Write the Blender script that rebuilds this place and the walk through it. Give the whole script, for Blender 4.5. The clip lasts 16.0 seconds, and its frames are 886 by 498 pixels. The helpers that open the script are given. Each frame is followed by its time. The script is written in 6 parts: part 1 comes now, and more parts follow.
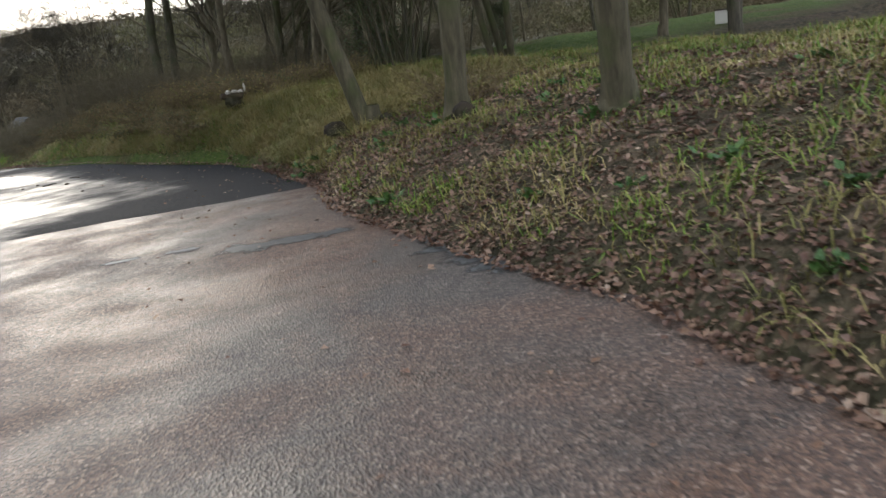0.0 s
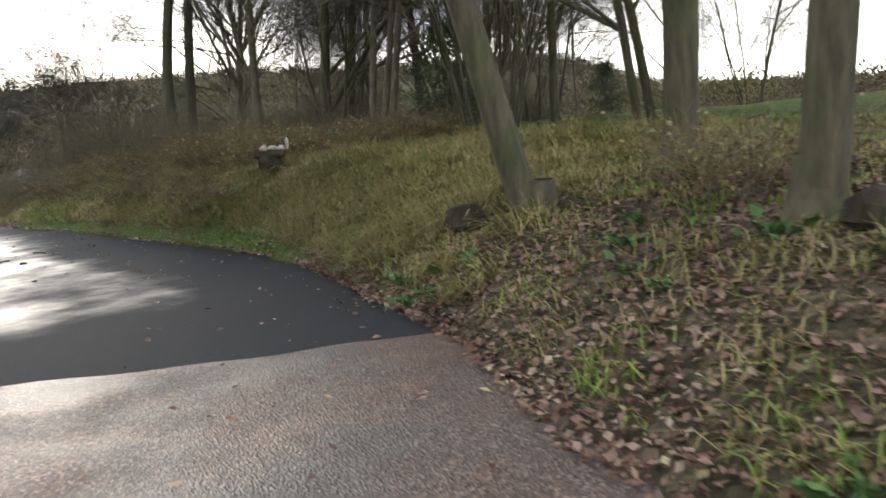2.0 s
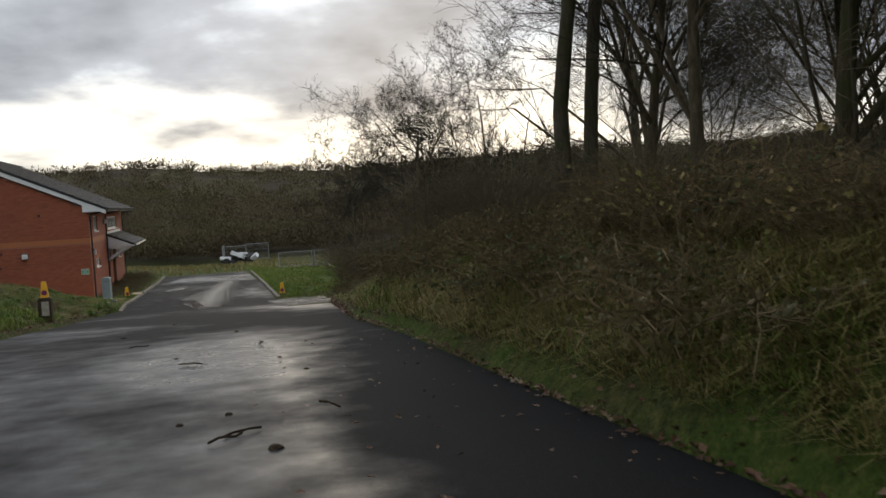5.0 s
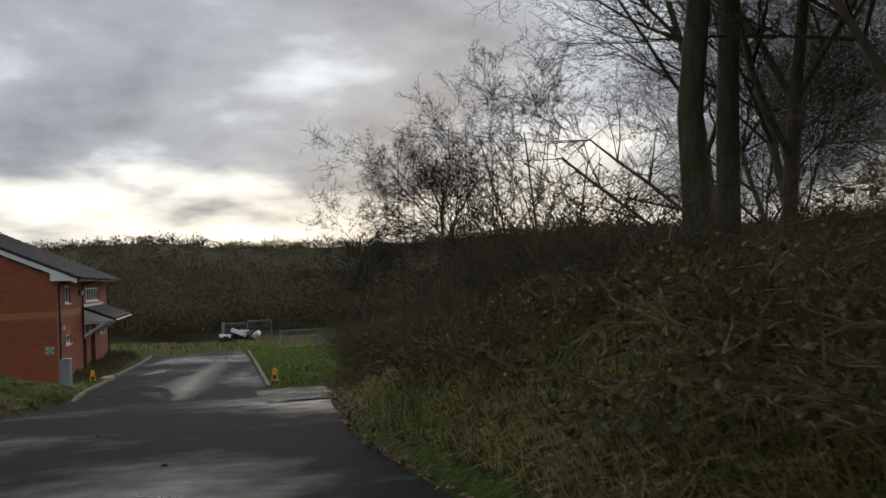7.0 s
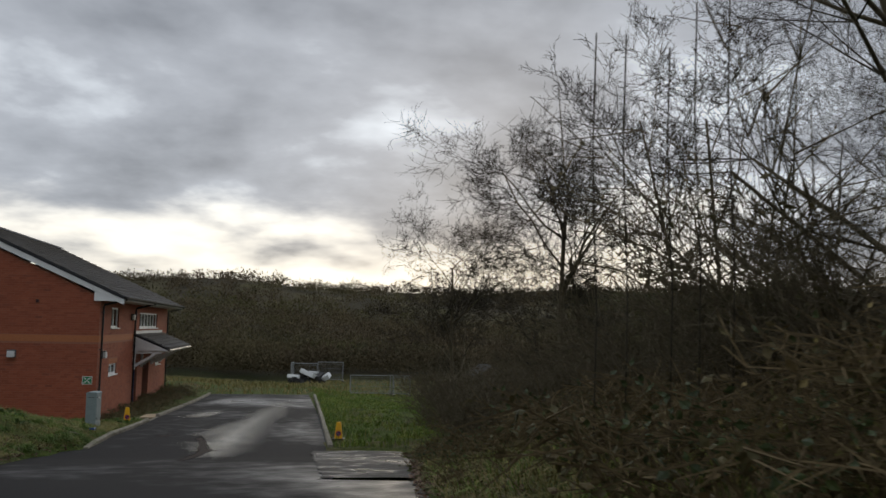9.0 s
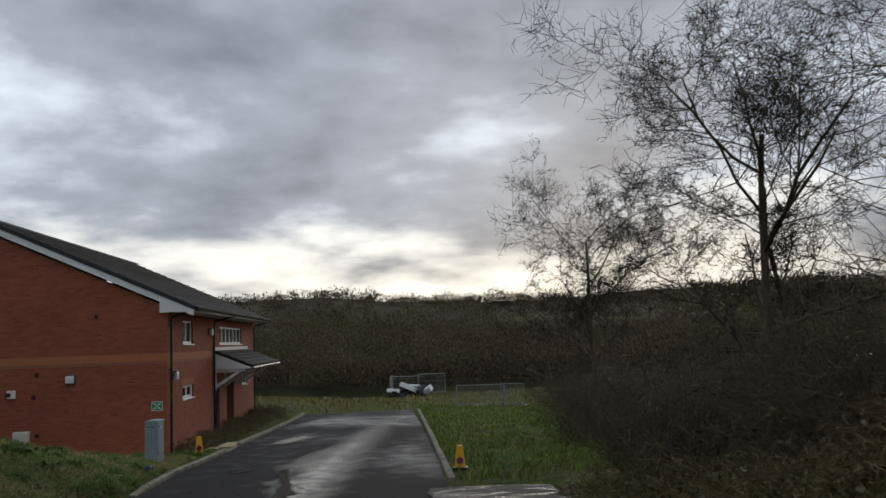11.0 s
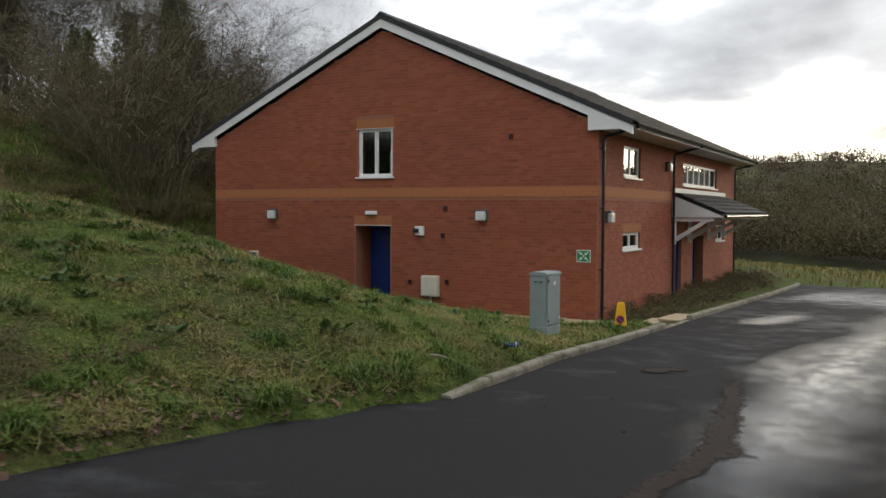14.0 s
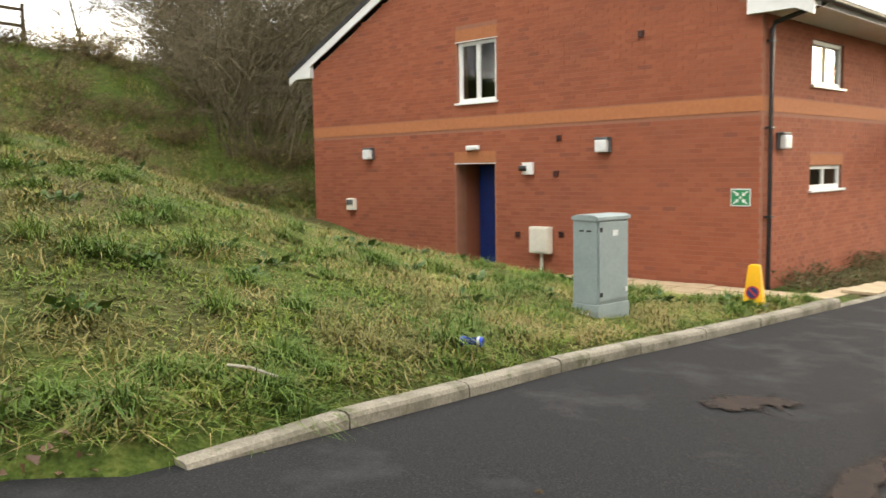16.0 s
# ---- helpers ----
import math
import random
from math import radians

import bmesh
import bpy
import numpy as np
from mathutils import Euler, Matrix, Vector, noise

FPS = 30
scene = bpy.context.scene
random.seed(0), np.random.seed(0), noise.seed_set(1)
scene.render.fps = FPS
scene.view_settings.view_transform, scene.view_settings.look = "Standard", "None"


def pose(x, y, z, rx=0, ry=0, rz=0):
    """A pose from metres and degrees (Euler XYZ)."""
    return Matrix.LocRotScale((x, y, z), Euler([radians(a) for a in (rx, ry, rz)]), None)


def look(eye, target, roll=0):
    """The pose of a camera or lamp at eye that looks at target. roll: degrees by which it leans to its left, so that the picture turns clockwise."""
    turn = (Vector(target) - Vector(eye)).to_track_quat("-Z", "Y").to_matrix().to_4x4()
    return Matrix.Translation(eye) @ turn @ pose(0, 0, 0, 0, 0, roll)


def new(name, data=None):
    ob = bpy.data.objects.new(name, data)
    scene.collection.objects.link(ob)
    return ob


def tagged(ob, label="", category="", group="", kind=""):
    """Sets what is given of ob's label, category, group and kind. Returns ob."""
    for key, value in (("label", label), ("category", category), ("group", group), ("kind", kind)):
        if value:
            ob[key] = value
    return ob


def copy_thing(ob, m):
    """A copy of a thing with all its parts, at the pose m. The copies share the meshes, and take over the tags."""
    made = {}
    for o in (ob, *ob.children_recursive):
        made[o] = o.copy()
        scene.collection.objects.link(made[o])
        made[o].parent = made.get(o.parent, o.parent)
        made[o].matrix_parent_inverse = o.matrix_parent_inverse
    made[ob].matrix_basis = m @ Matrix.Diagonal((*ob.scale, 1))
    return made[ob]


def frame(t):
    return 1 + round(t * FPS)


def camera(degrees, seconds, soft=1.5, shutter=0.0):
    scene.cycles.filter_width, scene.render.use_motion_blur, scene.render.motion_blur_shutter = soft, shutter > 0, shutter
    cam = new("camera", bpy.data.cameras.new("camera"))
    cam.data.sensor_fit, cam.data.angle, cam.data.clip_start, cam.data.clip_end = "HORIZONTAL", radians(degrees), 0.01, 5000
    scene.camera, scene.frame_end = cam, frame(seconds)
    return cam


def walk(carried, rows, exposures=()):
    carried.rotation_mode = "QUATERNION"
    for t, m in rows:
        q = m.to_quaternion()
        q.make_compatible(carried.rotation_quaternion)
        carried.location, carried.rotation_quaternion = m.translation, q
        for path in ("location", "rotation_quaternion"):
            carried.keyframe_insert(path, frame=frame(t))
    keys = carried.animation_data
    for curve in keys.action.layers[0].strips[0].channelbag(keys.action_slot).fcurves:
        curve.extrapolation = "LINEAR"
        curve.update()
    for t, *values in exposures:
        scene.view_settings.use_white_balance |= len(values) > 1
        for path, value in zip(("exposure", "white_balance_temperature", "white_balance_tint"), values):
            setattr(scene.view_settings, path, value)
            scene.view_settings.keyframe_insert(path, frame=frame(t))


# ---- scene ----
cam = camera(55.2, 16.0, shutter=0.2)
PATH = [
    (0.0, 1.508, 0.081, 2.527, -40.07, -15.20, 6.90),
    (0.5, 2.031, 1.376, 2.417, -39.71, -13.47, 4.22),
    (1.0, 2.564, 2.657, 2.315, -40.36, -11.51, 3.00),
    (1.5, 3.092, 3.937, 2.227, -40.92, -11.28, 3.23),
    (2.0, 3.633, 5.196, 2.147, -38.99, -9.96, 3.48),
    (2.5, 4.138, 6.482, 2.069, -29.91, -10.03, 6.27),
    (3.0, 4.625, 7.778, 2.003, -25.02, -9.61, 4.83),
    (3.5, 5.057, 9.109, 1.935, -22.25, -12.40, 2.29),
    (4.0, 5.432, 10.437, 1.854, -15.37, -7.21, 1.21),
    (4.5, 5.747, 11.763, 1.773, -17.01, -4.94, 3.54),
    (5.0, 6.024, 13.071, 1.697, -15.81, -3.59, 3.14),
    (7.3, 7.032, 19.090, 1.382, -15.36, 3.11, 2.38),
    (7.5, 7.103, 19.618, 1.358, -15.59, 3.94, 2.34),
    (8.0, 7.244, 20.948, 1.302, -14.35, 4.62, 1.22),
    (8.5, 7.340, 22.291, 1.240, -12.66, 4.23, -0.66),
    (9.0, 7.389, 23.603, 1.165, -10.11, 5.34, -1.18),
    (11.3, 7.319, 29.555, 0.734, -3.05, 6.08, 2.30),
    (11.5, 7.304, 30.075, 0.693, -2.55, 5.86, 2.38),
    (12.0, 7.250, 31.383, 0.590, 0.62, 4.36, 2.72),
    (12.5, 7.142, 32.653, 0.484, 11.26, 1.26, 2.10),
    (13.0, 7.040, 33.921, 0.375, 22.25, -2.58, 1.08),
    (13.5, 6.933, 35.186, 0.260, 26.32, -2.82, 0.66),
    (14.0, 6.817, 36.492, 0.143, 28.84, -2.57, -0.23),
    (14.5, 6.706, 37.825, 0.023, 28.47, -2.83, 1.16),
    (15.0, 6.612, 39.136, -0.094, 32.14, -2.60, 0.99),
    (15.5, 6.549, 40.373, -0.200, 35.27, -3.78, 0.93),
    (16.0, 6.498, 41.545, -0.296, 44.61, -5.42, 0.99),
]
EXPOSURES = [(0.0, 1.0, 6400, 10), (1.0, 1.15, 6400, 10), (2.0, 1.45, 6500, 10), (2.5, 1.3, 6500, 10), (3.0, 1.1, 6900, 10), (3.5, 1.05, 7000, 10), (4.0, 0.95, 7100, 10), (4.5, 0.35, 7100, 10), (5.0, -0.15, 7000, 10),
             (7.5, -0.5, 6900, 10), (9.0, -0.5, 6850, 10), (12.0, -0.65, 6550, 10), (12.5, -0.65, 6550, 10), (13.0, -0.5, 6900, 10), (13.5, 0.05, 7000, 10), (14.0, 0.35, 7300, 10), (14.5, 0.55, 7400, 10), (15.0, 0.5, 7500, 10), (15.5, 1.05, 7900, 10), (16.0, 1.75, 8200, 10)]
walk(cam, [(t, pose(x, y, z, 90 + pitch, roll, yaw)) for t, x, y, z, yaw, pitch, roll in PATH], EXPOSURES)

# ---- light ----

SUN_TURN, SUN_HEIGHT = 15.0, 11.0   # degrees east of +y, degrees above the horizon
world = bpy.data.worlds.new("sky")
scene.world = world
world.use_nodes = True
wn = world.node_tree.nodes
wl = world.node_tree.links
wn.clear()
w_out = wn.new("ShaderNodeOutputWorld")
w_bg = wn.new("ShaderNodeBackground")
w_sky = wn.new("ShaderNodeTexSky")
w_sky.sky_type = "NISHITA"
w_sky.sun_disc = False
w_sky.sun_elevation = radians(SUN_HEIGHT)
w_sky.sun_rotation = radians(SUN_TURN)
w_coord = wn.new("ShaderNodeTexCoord")
w_sep = wn.new("ShaderNodeSeparateXYZ")
wl.new(w_coord.outputs["Generated"], w_sep.inputs[0])


def wmath(op, a, b=None):
    n = wn.new("ShaderNodeMath")
    n.operation = op
    for i, v in enumerate((a, b)):
        if v is None:
            continue
        if isinstance(v, (int, float)):
            n.inputs[i].default_value = v
        else:
            wl.new(v, n.inputs[i])
    return n.outputs[0]


# cloud sheet: the direction is laid on a flat layer overhead
up = wmath("MAXIMUM", w_sep.outputs[2], 0.0)
den = wmath("ADD", up, 0.26)
w_vec = wn.new("ShaderNodeCombineXYZ")
wl.new(wmath("DIVIDE", w_sep.outputs[0], den), w_vec.inputs[0])
wl.new(wmath("DIVIDE", w_sep.outputs[1], den), w_vec.inputs[1])
w_n1 = wn.new("ShaderNodeTexNoise")
w_n1.inputs["Scale"].default_value = 1.45
w_n1.inputs["Detail"].default_value = 6.0
w_n1.inputs["Roughness"].default_value = 0.52
w_n1.inputs["Distortion"].default_value = 0.08
wl.new(w_vec.outputs[0], w_n1.inputs["Vector"])
w_ramp = wn.new("ShaderNodeValToRGB")
w_ramp.color_ramp.elements[0].position = 0.36
w_ramp.color_ramp.elements[0].color = (0.20, 0.225, 0.27, 1)
w_ramp.color_ramp.elements[1].position = 0.66
w_ramp.color_ramp.elements[1].color = (0.80, 0.89, 1.0, 1)
e_mid = w_ramp.color_ramp.elements.new(0.52)
e_mid.color = (0.38, 0.42, 0.49, 1)
wl.new(w_n1.outputs["Fac"], w_ramp.inputs[0])
# the sky clears and brightens low down, more so on the sun's side
w_n2 = wn.new("ShaderNodeTexNoise")
w_n2.inputs["Scale"].default_value = 2.4
w_n2.inputs["Detail"].default_value = 3.0
wl.new(w_coord.outputs["Generated"], w_n2.inputs["Vector"])
low = wn.new("ShaderNodeMapRange")
low.interpolation_type = "SMOOTHSTEP"
low.inputs["From Min"].default_value = 0.15
low.inputs["From Max"].default_value = 0.045
wl.new(wmath("ADD", w_sep.outputs[2], wmath("MULTIPLY", wmath("SUBTRACT", w_n1.outputs["Fac"], 0.5), -0.35)), low.inputs["Value"])
side = wmath("ADD", wmath("MULTIPLY", w_sep.outputs[1], 0.30), 0.70)
glow = wmath("MULTIPLY", low.outputs[0], side)
# extra sky brightness added overhead and on the unseen -y side, to light the ground
back = wn.new("ShaderNodeMapRange")
back.interpolation_type = "SMOOTHSTEP"
for k_, v_ in (("From Min", 0.25), ("From Max", -0.65), ("To Min", 2.1), ("To Max", 3.1)):
    back.inputs[k_].default_value = v_
wl.new(w_sep.outputs[1], back.inputs["Value"])
zen = wn.new("ShaderNodeMapRange")
zen.interpolation_type = "SMOOTHSTEP"
for k_, v_ in (("From Min", 0.45), ("From Max", 0.95), ("To Min", 0.0), ("To Max", 1.0)):
    zen.inputs[k_].default_value = v_
wl.new(w_sep.outputs[2], zen.inputs["Value"])
w_lift = wn.new("ShaderNodeVectorMath")
w_lift.operation = "SCALE"
wl.new(w_ramp.outputs["Color"], w_lift.inputs[0])
wl.new(wmath("ADD", back.outputs[0], zen.outputs[0]), w_lift.inputs["Scale"])
w_mix = wn.new("ShaderNodeMix")
w_mix.data_type = "RGBA"
w_mix.inputs["B"].default_value = (2.3, 2.24, 2.05, 1)
wl.new(glow, w_mix.inputs["Factor"])
wl.new(w_lift.outputs[0], w_mix.inputs["A"])
w_add = wn.new("ShaderNodeMix")
w_add.data_type = "RGBA"
w_add.blend_type = "ADD"
w_add.inputs["Factor"].default_value = 0.008
wl.new(w_mix.outputs["Result"], w_add.inputs["A"])
wl.new(w_sky.outputs["Color"], w_add.inputs["B"])
wl.new(w_add.outputs["Result"], w_bg.inputs["Color"])
w_bg.inputs["Strength"].default_value = 0.75
wl.new(w_bg.outputs[0], w_out.inputs[0])

sun = new("sun", bpy.data.lights.new("sun", "SUN"))
sun.data.energy = 0.5
sun.data.angle = radians(18)
sun.data.color = (1.0, 0.90, 0.74)
a_s, e_s = radians(SUN_TURN), radians(SUN_HEIGHT)
sun.matrix_world = look((0, 0, 60), (-60 * math.sin(a_s) * math.cos(e_s), -60 * math.cos(a_s) * math.cos(e_s), 60 - 60 * math.sin(e_s)))
tagged(sun, "low sun behind thin cloud near the horizon", "sun")


# ---- materials ----
class Mat:
    """A small wrapper that makes node materials shorter to write."""

    def __init__(self, name, rough=0.8, metal=0.0, spec=0.4):
        self.m = bpy.data.materials.new(name)
        self.m.use_nodes = True
        self.n = self.m.node_tree.nodes
        self.l = self.m.node_tree.links
        self.b = self.n["Principled BSDF"]
        self.b.inputs["Roughness"].default_value = rough
        self.b.inputs["Metallic"].default_value = metal
        self.b.inputs["Specular IOR Level"].default_value = spec
        self.co = self.n.new("ShaderNodeTexCoord").outputs["Object"]

    def put(self, a, b):
        self.l.new(a, b)

    def noise(self, scale, detail=4.0, rough=0.55, stretch=None, dist=0.0):
        src = self.co
        if stretch:
            mp = self.n.new("ShaderNodeMapping")
            mp.inputs["Scale"].default_value = stretch
            self.put(self.co, mp.inputs[0])
            src = mp.outputs[0]
        t = self.n.new("ShaderNodeTexNoise")
        t.inputs["Scale"].default_value = scale
        t.inputs["Detail"].default_value = detail
        t.inputs["Roughness"].default_value = rough
        t.inputs["Distortion"].default_value = dist
        self.put(src, t.inputs["Vector"])
        return t.outputs["Fac"]

    def cells(self, scale, out="Distance"):
        t = self.n.new("ShaderNodeTexVoronoi")
        t.inputs["Scale"].default_value = scale
        self.put(self.co, t.inputs["Vector"])
        return t.outputs[out]

    def ramp(self, fac, *stops):
        r = self.n.new("ShaderNodeValToRGB")
        el = r.color_ramp.elements
        while len(el) < len(stops):
            el.new(0.5)
        for e, (p, c) in zip(el, stops):
            e.position = p
            e.color = (*c, 1) if len(c) == 3 else c
        self.put(fac, r.inputs[0])
        return r.outputs["Color"]

    def span(self, fac, a, b, c=0.0, d=1.0):
        r = self.n.new("ShaderNodeMapRange")
        for k, v in zip(("From Min", "From Max", "To Min", "To Max"), (a, b, c, d)):
            r.inputs[k].default_value = v
        self.put(fac, r.inputs["Value"])
        return r.outputs[0]

    def mix(self, fac, a, b, mode="MIX"):
        x = self.n.new("ShaderNodeMix")
        x.data_type = "RGBA"
        x.blend_type = mode
        for v, s in ((fac, x.inputs["Factor"]), (a, x.inputs["A"]), (b, x.inputs["B"])):
            if isinstance(v, (int, float)):
                s.default_value = v
            elif isinstance(v, tuple):
                s.default_value = (*v, 1)
            else:
                self.put(v, s)
        return x.outputs["Result"]

    def math(self, op, a, b):
        x = self.n.new("ShaderNodeMath")
        x.operation = op
        for i, v in enumerate((a, b)):
            if isinstance(v, (int, float)):
                x.inputs[i].default_value = v
            else:
                self.put(v, x.inputs[i])
        return x.outputs[0]

    def colour(self, c):
        if isinstance(c, tuple):
            self.b.inputs["Base Color"].default_value = (*c, 1)
        else:
            self.put(c, self.b.inputs["Base Color"])
        return self

    def rough(self, f):
        self.put(f, self.b.inputs["Roughness"])
        return self

    def bump(self, h, strength=0.4, dist=0.01):
        k = self.n.new("ShaderNodeBump")
        k.inputs["Strength"].default_value = strength
        k.inputs["Distance"].default_value = dist
        self.put(h, k.inputs["Height"])
        self.put(k.outputs[0], self.b.inputs["Normal"])
        return self

    def island(self):
        return self.n.new("ShaderNodeNewGeometry").outputs["Random Per Island"]

    def random(self):
        return self.n.new("ShaderNodeObjectInfo").outputs["Random"]

    def worn_edge(self, scale=7.0, rag=1.5, a0=0.25, a1=0.62):
        """Let the surface thin out raggedly towards its rim, by the mesh's own rim attribute."""
        a = self.n.new("ShaderNodeAttribute")
        a.attribute_name = "rim"
        f = self.math("ADD", a.outputs["Fac"], self.math("MULTIPLY", self.math("SUBTRACT", self.noise(scale, 5, 0.65), 0.5), rag))
        self.put(self.span(f, a0, a1), self.b.inputs["Alpha"])
        return self

    def axis(self, i):
        s = self.n.new("ShaderNodeSeparateXYZ")
        self.put(self.co, s.inputs[0])
        return s.outputs[i]


def plain(name, c, rough=0.6, metal=0.0, vary=0.12, scale=6.0, bump=0.0):
    """One paint or metal with slight dirt at two scales."""
    k = Mat(name, rough, metal)
    d = tuple(v * (1 - vary * 2) for v in c)
    e = tuple(min(1, v * (1 + vary)) for v in c)
    f = k.math("ADD", k.math("MULTIPLY", k.noise(scale, 5), 0.6), k.math("MULTIPLY", k.noise(scale * 11, 3), 0.4))
    k.colour(k.ramp(f, (0.3, d), (0.55, c), (0.75, e)))
    k.rough(k.span(k.noise(scale * 3, 4), 0.3, 0.7, max(0.05, rough - 0.12), min(1, rough + 0.12)))
    if bump:
        k.bump(k.noise(scale * 18, 4), bump, 0.004)
    return k.m


def make_ground():
    k = Mat("meadow_soil", 0.95, 0, 0.15)
    big = k.noise(0.35, 5)
    fine = k.noise(9.0, 6, 0.7)
    grass = k.ramp(fine, (0.3, (0.024, 0.040, 0.008)), (0.5, (0.058, 0.088, 0.016)), (0.72, (0.13, 0.14, 0.036)))
    dry = k.ramp(fine, (0.3, (0.036, 0.032, 0.015)), (0.55, (0.095, 0.075, 0.034)), (0.75, (0.19, 0.145, 0.07)))
    soil = k.ramp(k.cells(16, "Color"), (0.2, (0.03, 0.021, 0.015)), (0.6, (0.07, 0.048, 0.034)), (0.95, (0.15, 0.10, 0.07)))
    c = k.mix(k.span(big, 0.48, 0.66), grass, dry)
    c = k.mix(k.span(k.math("ADD", k.axis(1), k.math("MULTIPLY", big, 8.0)), 13.5, 17.5, 0.85, 0.0), c, soil)
    far = k.ramp(k.noise(0.05, 6, 0.6), (0.35, (0.030, 0.028, 0.016)), (0.5, (0.05, 0.041, 0.024)), (0.66, (0.075, 0.066, 0.030)))
    c = k.mix(k.span(k.axis(1), 84, 120), c, far)
    return k.colour(c).bump(k.math("ADD", fine, k.cells(30)), 0.9, 0.04).m


def make_tarmac():
    k = Mat("wet_tarmac", 0.4, 0, 0.5)
    big = k.noise(0.16, 4, 0.5, (1.0, 0.55, 1.0), 0.6)
    mid = k.noise(1.7, 5, 0.6)
    grit = k.noise(95.0, 3, 0.7)
    stone = k.cells(130.0)
    wet = k.math("ADD", big, k.math("MULTIPLY", k.math("SUBTRACT", mid, 0.5), 0.30))
    # drains drier along the eastern side of the upper lane
    side = k.math("MULTIPLY", k.span(k.axis(0), 6.6, 7.9, 0.0, 0.3), k.span(k.axis(1), 24.0, 32.0, 1.0, 0.0))
    top = k.math("MULTIPLY", k.span(k.axis(0), 2.5, 4.0), k.span(k.axis(1), 10.5, 13.0, 0.3, 0.0))
    low_end = k.math("SUBTRACT", k.span(k.axis(1), 30.0, 36.0, 0.0, 0.10), k.math("MULTIPLY", k.span(k.axis(1), 11.0, 14.5, 0.0, 0.055), k.span(k.axis(1), 25.0, 31.0, 1.0, 0.0)))
    dx, dy = k.math("SUBTRACT", k.axis(0), 6.2), k.math("MULTIPLY", k.math("SUBTRACT", k.axis(1), 18.6), 0.5)
    pool = k.span(k.math("ADD", k.math("MULTIPLY", dx, dx), k.math("MULTIPLY", dy, dy)), 0.0, 3.0, 0.04, 0.0)
    wet = k.math("ADD", wet, pool)
    mid_dry = k.math("MULTIPLY", k.span(k.axis(1), 22.5, 27.0, 0.0, 0.13), k.span(k.axis(1), 34.0, 37.0, 1.0, 0.35))
    wet = k.math("SUBTRACT", k.math("SUBTRACT", k.math("SUBTRACT", k.math("SUBTRACT", wet, side), top), low_end), mid_dry)
    k.put(k.span(wet, 0.33, 0.55, 0.14, 0.62), k.b.inputs["Specular IOR Level"])
    c = k.ramp(grit, (0.3, (0.007, 0.007, 0.008)), (0.55, (0.017, 0.017, 0.018)), (0.8, (0.05, 0.049, 0.047)))
    c = k.mix(k.span(wet, 0.46, 0.56, 0.0, 0.5), c, (0.012, 0.012, 0.013))
    k.colour(c)
    k.rough(k.span(wet, 0.33, 0.57, 0.85, 0.21))
    s = k.math("ADD", k.math("MULTIPLY", stone, 0.7), k.math("MULTIPLY", grit, 0.5))
    return k.bump(s, 0.32, 0.004).m


def make_gravel_road():
    k = Mat("worn_red_chip_surface", 0.6, 0, 0.5)
    big = k.noise(0.55, 5, 0.6, (1, 1, 1), 0.4)
    chip = k.cells(78.0, "Color")
    edge = k.cells(78.0)
    red = k.ramp(chip, (0.1, (0.022, 0.014, 0.010)), (0.45, (0.076, 0.042, 0.028)), (0.75, (0.145, 0.080, 0.050)), (0.95, (0.30, 0.215, 0.16)))
    grey = k.ramp(chip, (0.1, (0.022, 0.021, 0.019)), (0.6, (0.058, 0.054, 0.048)), (0.95, (0.14, 0.13, 0.115)))
    c = k.mix(k.span(big, 0.40, 0.58, 0.75, 0.05), red, grey)
    k.colour(c)
    k.rough(k.span(k.noise(1.2, 4), 0.35, 0.65, 0.36, 0.66))
    return k.bump(k.math("ADD", edge, k.noise(40, 3)), 0.7, 0.008).m


def make_brick(per_object):
    k = Mat("red_brick_single" if per_object else "red_brick", 0.85, 0, 0.25)
    r = k.random() if per_object else k.island()
    base = k.ramp(r, (0.0, (0.255, 0.070, 0.037)), (0.35, (0.290, 0.082, 0.043)), (0.7, (0.318, 0.093, 0.049)), (0.93, (0.340, 0.106, 0.057)), (1.0, (0.20, 0.060, 0.038)))
    dirt = k.span(k.noise(0.45, 5), 0.35, 0.68, 0.0, 0.30)
    c = k.mix(dirt, base, (0.14, 0.05, 0.035))
    c = k.mix(k.span(k.noise(70, 4), 0.45, 0.75, 0.0, 0.28), c, (0.40, 0.16, 0.10))
    return k.colour(c).bump(k.noise(120, 4), 0.35, 0.004).m


def make_bark(name, a, b, moss=0.0):
    k = Mat(name, 0.92, 0, 0.2)
    n = k.noise(7.0, 6, 0.65, (2.2, 2.2, 0.45))
    c = k.ramp(n, (0.3, a), (0.6, b), (0.8, tuple(min(1, v * 1.6) for v in b)))
    c = k.mix(k.span(k.noise(1.6, 4), 0.45, 0.62, 0.0, moss), c, (0.052, 0.062, 0.020))
    return k.colour(c).bump(n, 0.8, 0.02).m


def make_leafy(name, stops, rough=0.7):
    k = Mat(name, rough, 0, 0.3)
    # each leaf differs a little, and patches a metre or two wide differ too
    f = k.math("ADD", k.math("MULTIPLY", k.island(), 0.55), k.span(k.noise(0.9, 4, 0.6), 0.32, 0.68, 0.0, 0.5))
    c = k.ramp(f, *stops)
    c = k.mix(k.span(k.noise(35, 3), 0.4, 0.7, 0, 0.4), c, tuple(v * 0.55 for v in stops[0][1]))
    return k.colour(c).m


